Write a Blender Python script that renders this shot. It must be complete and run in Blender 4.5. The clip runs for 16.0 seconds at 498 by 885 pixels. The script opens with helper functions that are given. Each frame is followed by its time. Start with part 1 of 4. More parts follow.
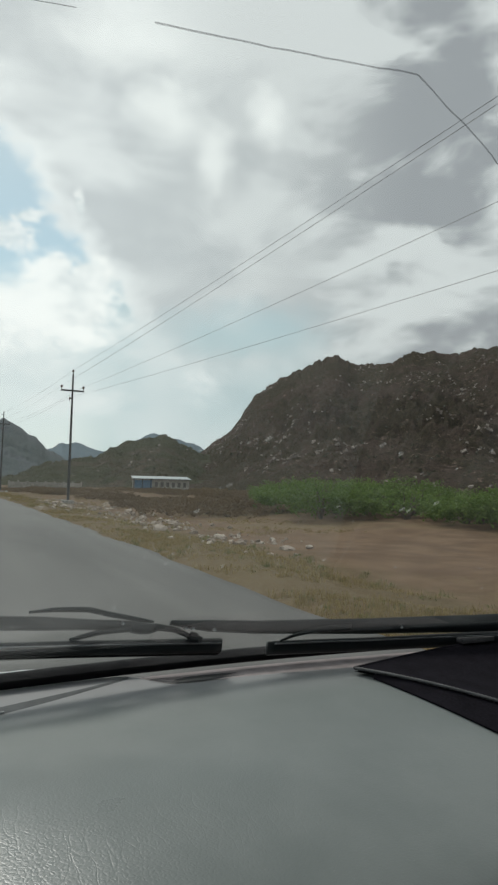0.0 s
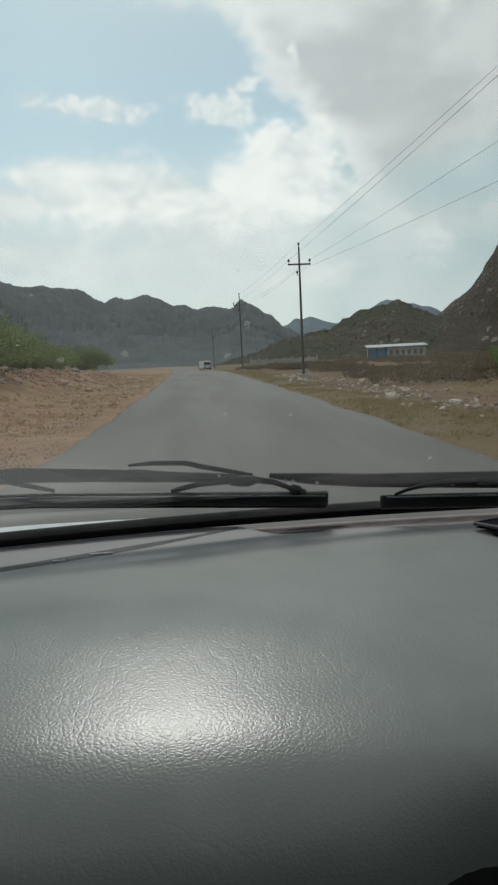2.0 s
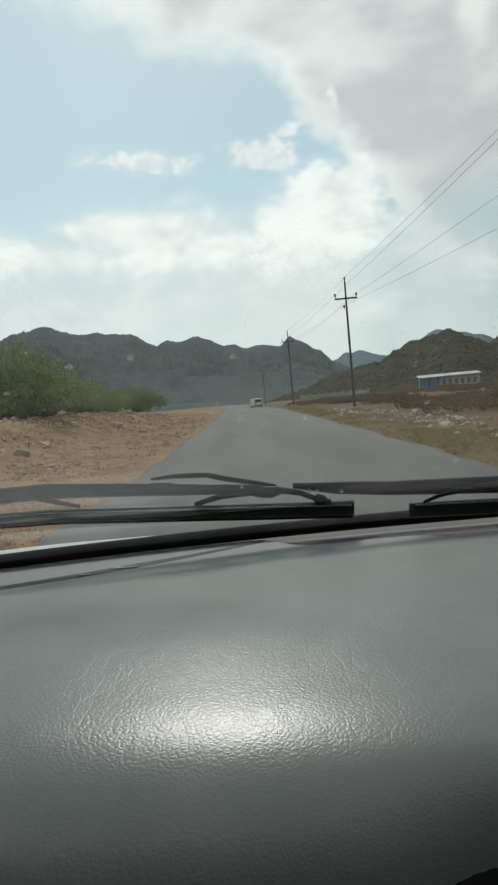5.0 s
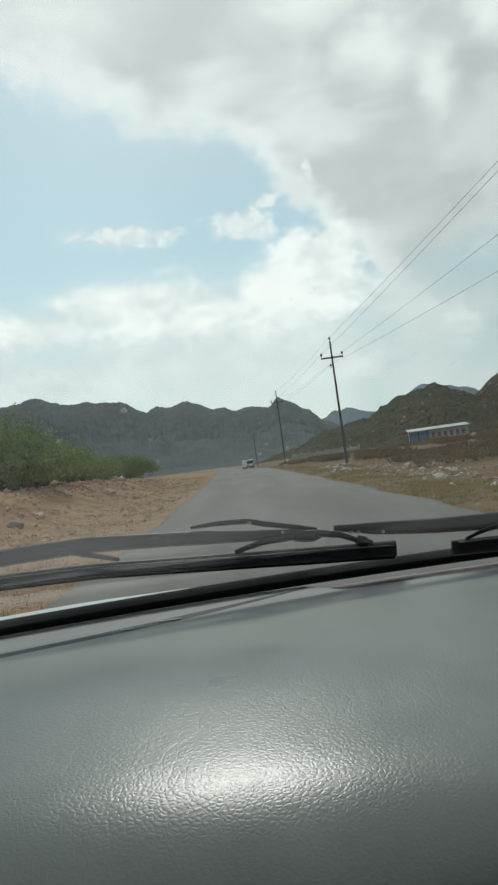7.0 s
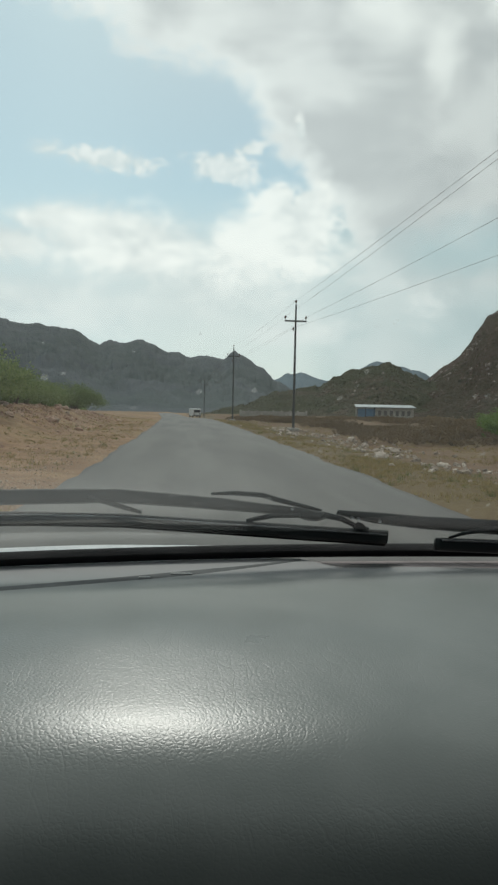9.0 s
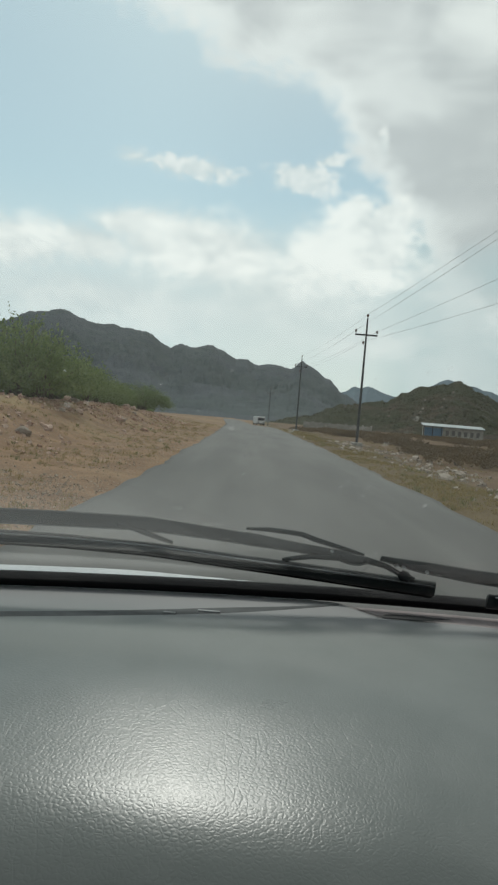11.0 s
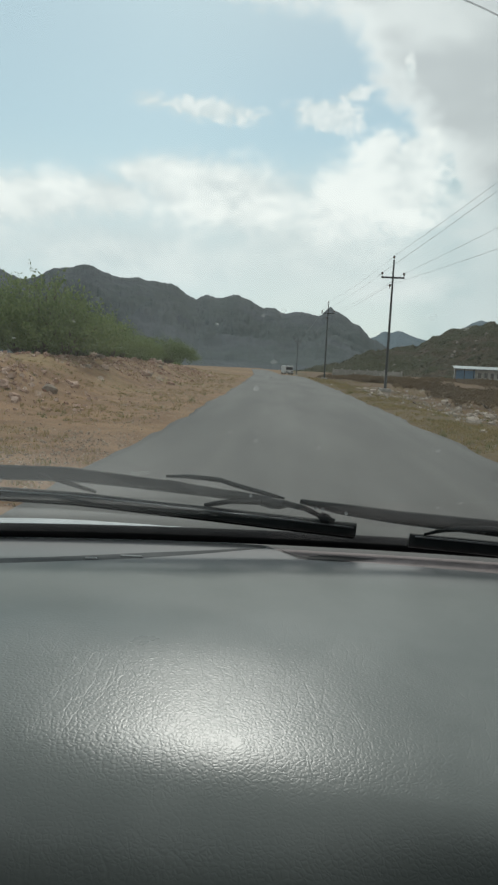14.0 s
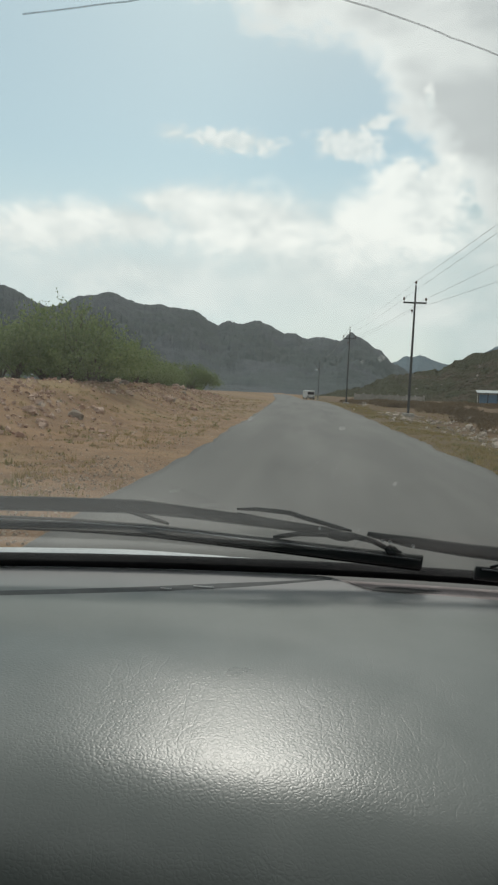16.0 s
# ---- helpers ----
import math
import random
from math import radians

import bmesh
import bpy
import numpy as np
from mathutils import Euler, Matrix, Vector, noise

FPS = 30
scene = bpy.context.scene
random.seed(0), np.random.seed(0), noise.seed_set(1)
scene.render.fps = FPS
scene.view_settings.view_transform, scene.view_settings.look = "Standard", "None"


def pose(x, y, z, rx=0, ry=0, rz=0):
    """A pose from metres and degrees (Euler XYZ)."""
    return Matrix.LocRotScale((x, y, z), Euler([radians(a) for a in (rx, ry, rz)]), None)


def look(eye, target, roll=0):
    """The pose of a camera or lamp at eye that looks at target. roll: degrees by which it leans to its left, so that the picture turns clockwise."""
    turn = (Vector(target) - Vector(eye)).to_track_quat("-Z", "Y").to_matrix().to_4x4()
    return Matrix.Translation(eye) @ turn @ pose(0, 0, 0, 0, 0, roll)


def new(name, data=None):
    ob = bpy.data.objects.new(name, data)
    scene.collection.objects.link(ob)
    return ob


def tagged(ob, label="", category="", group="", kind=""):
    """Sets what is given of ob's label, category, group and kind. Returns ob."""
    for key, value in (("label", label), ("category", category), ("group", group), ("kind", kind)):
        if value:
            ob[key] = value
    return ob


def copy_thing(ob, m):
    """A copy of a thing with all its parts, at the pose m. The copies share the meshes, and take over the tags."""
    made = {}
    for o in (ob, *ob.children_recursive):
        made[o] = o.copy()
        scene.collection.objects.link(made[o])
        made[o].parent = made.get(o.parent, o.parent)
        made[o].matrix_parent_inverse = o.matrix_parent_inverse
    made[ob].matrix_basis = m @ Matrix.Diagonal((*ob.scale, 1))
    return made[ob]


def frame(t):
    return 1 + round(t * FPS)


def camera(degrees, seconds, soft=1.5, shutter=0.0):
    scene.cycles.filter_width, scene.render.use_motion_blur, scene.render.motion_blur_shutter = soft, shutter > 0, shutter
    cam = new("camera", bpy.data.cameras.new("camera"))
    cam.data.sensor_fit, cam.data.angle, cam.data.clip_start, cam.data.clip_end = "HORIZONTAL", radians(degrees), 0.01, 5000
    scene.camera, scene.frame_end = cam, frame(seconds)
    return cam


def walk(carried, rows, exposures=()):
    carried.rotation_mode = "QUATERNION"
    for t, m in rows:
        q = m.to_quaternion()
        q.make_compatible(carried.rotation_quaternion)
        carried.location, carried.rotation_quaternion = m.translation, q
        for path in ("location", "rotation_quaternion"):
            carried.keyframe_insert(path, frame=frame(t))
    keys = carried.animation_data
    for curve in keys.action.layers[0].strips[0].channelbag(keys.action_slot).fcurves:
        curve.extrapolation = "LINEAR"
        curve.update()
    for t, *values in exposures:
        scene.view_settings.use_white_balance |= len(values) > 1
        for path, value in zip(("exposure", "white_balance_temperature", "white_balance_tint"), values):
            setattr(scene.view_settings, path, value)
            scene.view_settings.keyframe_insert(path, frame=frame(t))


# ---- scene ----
cam = camera(42.0, 16.0, 2.4, 0.0)
PATH = [
    (0, (-0.1966, 0.0367, 1.3612, 93.69, -1.42, -24.84)),
    (0.5, (-0.1597, 0.0284, 1.3550, 90.36, -4.16, -19.72)),
    (1, (-0.0595, 0.0316, 1.3675, 87.03, -1.11, -11.46)),
    (1.5, (-0.0086, 0.0287, 1.3544, 84.60, 3.21, -5.08)),
    (2, (0.0037, 0.0312, 1.3305, 82.52, 2.87, -4.36)),
    (2.5, (-0.0156, 0.0182, 1.3546, 83.54, 6.93, 0.55)),
    (3, (0.0200, 0.0232, 1.3125, 84.88, 2.40, -1.66)),
    (3.5, (0.0350, 0.0327, 1.2982, 83.94, 2.63, -1.27)),
    (3.7, (0.0526, 0.0296, 1.2923, 85.72, 4.20, -0.86)),
    (6, (0.0369, 0.0294, 1.2927, 86.09, 5.37, 0.21)),
    (6.5, (0.0334, 0.0653, 1.2746, 84.49, 4.45, 0.55)),
    (7, (-0.0191, 0.0329, 1.2768, 91.40, 7.90, -0.64)),
    (7.5, (-0.0114, 0.0267, 1.2880, 92.71, 6.00, -1.93)),
    (8, (-0.0512, 0.0151, 1.2790, 92.24, 7.55, -1.29)),
    (8.5, (-0.1013, -0.0157, 1.3285, 87.66, -1.62, -6.46)),
    (9, (-0.1318, -0.0390, 1.3205, 86.97, -1.16, -5.30)),
    (9.5, (-0.1610, -0.0412, 1.3653, 89.55, -4.67, -4.22)),
    (10, (-0.1664, -0.0257, 1.3503, 89.60, -3.52, -2.10)),
    (12.5, (0.0187, 0.0409, 1.3711, 83.51, -7.09, 3.93)),
    (13, (0.0076, -0.0247, 1.4517, 84.76, -5.77, 4.14)),
    (13.5, (-0.0053, 0.0164, 1.3681, 82.46, -3.36, 5.18)),
    (14, (0.0550, 0.0052, 1.3589, 82.95, -2.61, 2.91)),
    (14.5, (0.0295, -0.0046, 1.3621, 83.61, -2.66, 3.52)),
    (15, (0.0436, -0.0171, 1.3555, 83.54, -0.09, 4.82)),
    (15.5, (-0.0091, -0.0188, 1.3850, 84.73, -2.84, 3.99)),
    (16, (-0.0117, -0.0259, 1.3723, 85.05, -2.40, 4.78)),
]
walk(cam, [(t, pose(*p)) for t, p in PATH], [
    (0.0, 0.06, 6460, 6.5), (1.0, -0.06, 6430, 5.5), (2.0, -0.05, 6480, 6.0), (3.5, -0.03, 6500, 5.5), (6.5, 0.10, 6520, 4.0), (7.5, 0.0, 6250, 3.0), (8.2, 0.0, 6280, 3.0), (9.0, 0.0, 6480, 4.0),
    (9.5, -0.08, 6400, 4.0), (10.0, -0.04, 6480, 4.0), (12.5, -0.06, 6400, 4.0), (13.5, 0.0, 6500, 6.0), (14.5, 0.0, 6320, 4.0), (15.2, -0.02, 6420, 5.0), (16.0, 0.0, 6620, 6.5)])

# ---- world: hazy monsoon sky with broken cloud, veiled sun ahead ----
SUN_AZ, SUN_EL = -1.6, 50.4
BEARING = 3.65  # of the ranges and the cloud field, degrees clockwise from the car's axis


def nd(tree, kind, **props):
    n = tree.nodes.new(kind)
    for key, value in props.items():
        setattr(n, key, value)
    return n


class Net:
    """Short forms for shader arithmetic."""

    def __init__(self, tree):
        self.t = tree

    def put(self, sock, value):
        if isinstance(value, bpy.types.NodeSocket):
            self.t.links.new(value, sock)
        elif value is not None:
            sock.default_value = value

    def m(self, op, a, b=None, c=None, clamp=False):
        n = nd(self.t, "ShaderNodeMath", operation=op, use_clamp=clamp)
        for s, v in zip(n.inputs, (a, b, c)):
            self.put(s, v)
        return n.outputs[0]

    def ramp(self, v, lo, hi, a=0.0, b=1.0, kind="SMOOTHSTEP"):
        n = nd(self.t, "ShaderNodeMapRange", interpolation_type=kind)
        for s, x in zip(n.inputs[:5], (v, lo, hi, a, b)):
            self.put(s, x)
        return n.outputs[0]

    def mix(self, f, a, b, blend="MIX"):
        n = nd(self.t, "ShaderNodeMix", data_type="RGBA", blend_type=blend)
        self.put(n.inputs[0], f)
        self.put(n.inputs[6], a)
        self.put(n.inputs[7], b)
        return n.outputs[2]

    def noise(self, vec, scale, detail=4, rough=0.55, dist=0.0):
        n = nd(self.t, "ShaderNodeTexNoise")
        if vec is not None:
            self.t.links.new(vec, n.inputs["Vector"])
        n.inputs["Scale"].default_value, n.inputs["Detail"].default_value = scale, detail
        n.inputs["Roughness"].default_value, n.inputs["Distortion"].default_value = rough, dist
        return n.outputs[0]

    def voro(self, vec, scale, feature="F1", rnd=1.0):
        n = nd(self.t, "ShaderNodeTexVoronoi", feature=feature)
        if vec is not None:
            self.t.links.new(vec, n.inputs["Vector"])
        n.inputs["Scale"].default_value, n.inputs["Randomness"].default_value = scale, rnd
        return n

    def stretch(self, vec, sx, sy, sz):
        n = nd(self.t, "ShaderNodeMapping")
        self.t.links.new(vec, n.inputs[0])
        n.inputs[3].default_value = (sx, sy, sz)
        return n.outputs[0]


def rgb(r, g, b):
    return (r, g, b, 1.0)


def make_world():
    w = bpy.data.worlds.new("sky")
    scene.world = w
    w.use_nodes = True
    tree = w.node_tree
    tree.nodes.clear()
    n = Net(tree)
    co = nd(tree, "ShaderNodeTexCoord").outputs["Generated"]
    sep = nd(tree, "ShaderNodeSeparateXYZ")
    tree.links.new(co, sep.inputs[0])
    x, y, z = sep.outputs
    deg = 180 / math.pi
    az = n.m("SUBTRACT", n.m("MULTIPLY", n.m("ARCTAN2", x, y), deg), BEARING)
    el = n.m("SUBTRACT", n.m("ADD", n.m("MULTIPLY", n.m("ARCSINE", z), deg), 0.2), n.m("MULTIPLY", az, 0.022))
    # gnomonic-like coordinates keep the noise even over the dome
    fine = n.noise(n.stretch(co, 1, 1, 1.5), 16.0, 9, 0.64, 0.25)
    mid = n.noise(n.stretch(co, 1, 1, 1.9), 5.0, 5, 0.55, 0.3)
    tiny = n.noise(n.stretch(co, 1, 1, 1.4), 42.0, 7, 0.62, 0.4)
    wide = n.noise(n.stretch(co, 1, 1, 2.2), 2.2, 3, 0.5)
    jit = n.m("ADD", n.m("MULTIPLY", n.m("SUBTRACT", fine, 0.5), 2.1), n.m("MULTIPLY", n.m("SUBTRACT", mid, 0.5), 1.5))

    def blob(a, e, w_, h_, soft=0.35, tilt=0.0, rough=1.0, frill=0.0):
        ca, sa = math.cos(radians(tilt)), math.sin(radians(tilt))
        u = n.m("SUBTRACT", az, a)
        v = n.m("SUBTRACT", el, e)
        p = n.m("DIVIDE", n.m("ADD", n.m("MULTIPLY", u, ca), n.m("MULTIPLY", v, sa)), w_)
        q = n.m("DIVIDE", n.m("SUBTRACT", n.m("MULTIPLY", v, ca), n.m("MULTIPLY", u, sa)), h_)
        d = n.m("SQRT", n.m("ADD", n.m("MULTIPLY", p, p), n.m("MULTIPLY", q, q)))
        d = n.m("ADD", n.m("SUBTRACT", 1.0, d), n.m("MULTIPLY", jit, rough))
        if frill:
            d = n.m("ADD", d, n.m("MULTIPLY", n.m("SUBTRACT", tiny, 0.5), frill))
        return n.ramp(d, -soft * 0.5, soft)

    def most(*masks):
        out = masks[0]
        for b in masks[1:]:
            out = n.m("MAXIMUM", out, b)
        return out

    sky = nd(tree, "ShaderNodeTexSky", sky_type="NISHITA", sun_disc=False, sun_elevation=radians(SUN_EL),
             sun_rotation=radians(SUN_AZ), air_density=1.0, dust_density=0.8, ozone_density=2.0)
    blue = n.mix(1.0, sky.outputs[0], rgb(0.122, 0.123, 0.100), "MULTIPLY")
    haze = n.ramp(el, 8.0, 19.5, 0.90, 0.05)
    base = n.mix(haze, blue, rgb(0.74, 0.795, 0.81))
    # the broad grey-white layer above; its edge slants down across the sky ahead and drops beside the tall heap
    drop = n.m("MULTIPLY", n.m("MAXIMUM", n.m("SUBTRACT", az, -0.5), 0.0), 0.85)
    edge = n.m("ADD", n.m("SUBTRACT", n.m("ADD", el, n.m("MULTIPLY", az, 0.28)), 26.4), drop)
    frayed = n.m("ADD", edge, n.m("ADD", n.m("MULTIPLY", jit, 2.6), n.m("MULTIPLY", n.m("SUBTRACT", tiny, 0.5), 2.0)))
    layer = n.ramp(frayed, -1.0, 1.5)
    side = n.m("ADD", n.m("SUBTRACT", az, 9.4), n.m("MULTIPLY", jit, 3.0))
    layer = n.m("MAXIMUM", layer, n.m("MULTIPLY", n.ramp(side, -2.0, 4.0), 0.85))
    behind = n.ramp(n.m("ABSOLUTE", az), 55.0, 80.0)
    broken = n.ramp(n.m("ADD", wide, n.m("MULTIPLY", jit, 0.25)), 0.42, 0.58)
    layer = n.m("MAXIMUM", layer, n.m("MULTIPLY", behind, broken))
    blue_gap = blob(20.5, 12.6, 8.0, 2.9, 0.9, 0, 0.5)
    low_gap = blob(21.0, 7.0, 11.5, 5.0, 1.0, 0, 0.4)
    layer = n.m("MULTIPLY", layer, n.m("SUBTRACT", 1.0, n.m("MAXIMUM", n.m("MULTIPLY", blue_gap, 0.85), n.m("MULTIPLY", low_gap, 0.75))))
    dark = n.ramp(n.m("ADD", wide, n.m("MULTIPLY", n.m("SUBTRACT", mid, 0.5), 0.9)), 0.38, 0.66)
    right = n.ramp(az, 18.0, 36.0)
    grey = n.mix(dark, rgb(0.86, 0.875, 0.88), rgb(0.61, 0.63, 0.65))
    grey = n.mix(n.ramp(n.m("ADD", edge, n.m("MULTIPLY", jit, 4.0)), 5.0, 0.5, 0.0, 0.85), grey, rgb(0.93, 0.945, 0.95))
    grey = n.mix(n.m("MULTIPLY", right, n.ramp(mid, 0.42, 0.58)), grey, rgb(0.34, 0.345, 0.37))
    grey = n.mix(n.ramp(az, 6.0, 22.0, 0.0, 0.28), grey, rgb(0.35, 0.36, 0.375))
    base = n.mix(n.ramp(az, 5.0, 12.0, 0.0, 0.70), base, rgb(0.40, 0.535, 0.575))
    base = n.mix(n.ramp(az, -2.0, -16.0, 0.0, 0.36), base, rgb(0.70, 0.85, 0.93))
    out = n.mix(n.m("MULTIPLY", layer, 0.92), base, grey)
    # sunlit breaks in the high layer
    breaks = most(blob(13.0, 30.6, 4.2, 2.6, 0.9, -20, 0.9, 0.8), blob(17.2, 26.8, 1.7, 3.0, 0.9, 0, 0.7, 0.6), blob(9.5, 34.6, 7.5, 2.4, 1.1, 0, 0.8, 0.5),
                  blob(-14.0, 36.0, 6.0, 2.6, 1.3, 0, 0.6), blob(22.0, 30.0, 1.6, 2.2, 0.9, 15, 0.8, 0.6))
    out = n.mix(n.m("MULTIPLY", breaks, 0.72), out, rgb(0.97, 0.985, 0.98))
    # bright heaps: the tall one ahead, leaning up to its summit, the long flat-topped bank beside it, loose scraps above
    soft_bank = most(blob(-2.0, 11.2, 13.0, 4.4, 1.1, 0, 0.5), blob(-18.0, 9.4, 18.0, 4.0, 1.1, 0, 0.5), blob(6.0, 7.0, 4.6, 1.5, 0.9, 0, 0.5))
    heap = most(blob(5.0, 14.9, 4.6, 3.9, 0.40, 0, 0.45, 0.8), blob(1.6, 14.0, 4.8, 2.9, 0.55, 18, 0.45, 0.5), blob(6.8, 17.0, 2.4, 1.9, 0.40, 0, 0.5, 0.7),
                blob(4.0, 17.6, 1.7, 1.4, 0.40, 0, 0.5, 0.8), blob(-10.0, 14.2, 9.2, 3.1, 0.55, -4, 0.45, 0.4), blob(-15.0, 15.6, 4.6, 1.5, 0.6, 6, 0.5, 0.6),
                blob(-25.0, 13.0, 8.4, 2.2, 0.6, 8, 0.5, 0.5), blob(-19.0, 13.6, 5.5, 1.9, 0.7, 0, 0.5, 0.5))
    scraps = most(blob(-1.1, 20.1, 2.9, 1.15, 0.55, -6, 0.6, 1.8), blob(-10.9, 20.3, 4.2, 0.85, 0.6, -4, 0.7, 2.4), blob(1.3, 21.5, 1.5, 0.5, 0.7, 8, 0.5, 2.4),
                  blob(5.6, 22.9, 0.45, 1.15, 0.6, 10, 0.3, 1.4), n.m("MULTIPLY", blob(16.4, 8.6, 2.4, 1.6, 1.6, 0, 0.8, 1.6), 0.7), blob(-15.6, 20.7, 1.6, 0.6, 1.2, 0, 0.7, 2.0))
    lump = n.m("ADD", n.m("ADD", n.m("MULTIPLY", fine, 0.50), n.m("MULTIPLY", tiny, 0.16)), n.m("MULTIPLY", mid, 0.53))
    white = n.mix(n.ramp(lump, 0.46, 0.68), rgb(0.76, 0.795, 0.81), rgb(1.04, 1.04, 1.03))
    out = n.mix(n.m("MULTIPLY", soft_bank, 0.80), out, n.mix(n.ramp(lump, 0.45, 0.70), rgb(0.70, 0.745, 0.765), rgb(0.86, 0.885, 0.89)))
    out = n.mix(n.m("MULTIPLY", heap, 0.92), out, white)
    out = n.mix(n.m("MULTIPLY", scraps, 0.80), out, n.mix(n.ramp(n.m("ADD", n.m("MULTIPLY", tiny, 0.6), n.m("MULTIPLY", fine, 0.5)), 0.45, 0.66), rgb(0.74, 0.79, 0.81), rgb(0.97, 0.97, 0.97)))
    # sunlight scattered forward in the thin cloud before the sun
    sv = Vector((math.sin(radians(SUN_AZ)) * math.cos(radians(SUN_EL)), math.cos(radians(SUN_AZ)) * math.cos(radians(SUN_EL)), math.sin(radians(SUN_EL))))
    dot = nd(tree, "ShaderNodeVectorMath", operation="DOT_PRODUCT")
    tree.links.new(co, dot.inputs[0])
    dot.inputs[1].default_value = sv
    glow = n.m("POWER", n.m("MAXIMUM", dot.outputs["Value"], 0.0), 110.0)
    glow2 = n.m("POWER", n.m("MAXIMUM", dot.outputs["Value"], 0.0), 260.0)
    gain = n.m("ADD", n.m("ADD", 1.0, n.m("MULTIPLY", glow, 0.6)), n.m("MULTIPLY", glow2, 1.5))
    out = n.mix(1.0, out, n_gray(tree, gain), "MULTIPLY")
    # the ground's own tone below the horizon
    out = n.mix(n.ramp(el, -3.0, -0.5), rgb(0.16, 0.14, 0.11), out)
    bg = nd(tree, "ShaderNodeBackground")
    tree.links.new(out, bg.inputs[0])
    bg.inputs[1].default_value = 1.0
    tree.links.new(bg.outputs[0], nd(tree, "ShaderNodeOutputWorld").inputs[0])


def n_gray(tree, v):
    c = nd(tree, "ShaderNodeCombineXYZ")
    for s in c.inputs:
        tree.links.new(v, s)
    return c.outputs[0]


make_world()
sun = new("sun", bpy.data.lights.new("sun", "SUN"))
sun.data.energy, sun.data.angle, sun.data.color = 1.5, radians(15), (1.0, 0.965, 0.91)
sun.matrix_world = look((0, 0, 0), (-math.sin(radians(SUN_AZ)) * math.cos(radians(SUN_EL)), -math.cos(radians(SUN_AZ)) * math.cos(radians(SUN_EL)), -math.sin(radians(SUN_EL))))


# ---- materials ----
def material(name, rough=0.8, metal=0.0, spec=0.5):
    mat = bpy.data.materials.new(name)
    mat.use_nodes = True
    tree = mat.node_tree
    p = tree.nodes["Principled BSDF"]
    p.inputs["Roughness"].default_value, p.inputs["Metallic"].default_value = rough, metal
    p.inputs["Specular IOR Level"].default_value = spec
    return mat, tree, Net(tree), p


def bump(net, p, height, strength, dist):
    b = nd(net.t, "ShaderNodeBump")
    net.put(b.inputs["Height"], height)
    b.inputs["Strength"].default_value, b.inputs["Distance"].default_value = strength, dist
    net.t.links.new(b.outputs[0], p.inputs["Normal"])


def coords(tree, which="Object"):
    return nd(tree, "ShaderNodeTexCoord").outputs[which]


def plain(name, color, rough=0.6, metal=0.0, vary=0.25, scale=30.0, relief=0.0, dist=0.002, spec=0.5):
    mat, tree, n, p = material(name, rough, metal, spec)
    co = coords(tree)
    v = n.noise(co, scale, 5, 0.6)
    big = n.noise(co, scale * 0.13, 3, 0.5)
    f = n.m("ADD", n.m("MULTIPLY", v, 0.6), n.m("MULTIPLY", big, 0.4))
    dark = rgb(*[c * (1 - vary) for c in color])
    light = rgb(*[min(c * (1 + vary), 1) for c in color])
    tree.links.new(n.mix(n.ramp(f, 0.3, 0.7), dark, light), p.inputs["Base Color"])
    if relief:
        bump(n, p, v, relief, dist)
    return mat


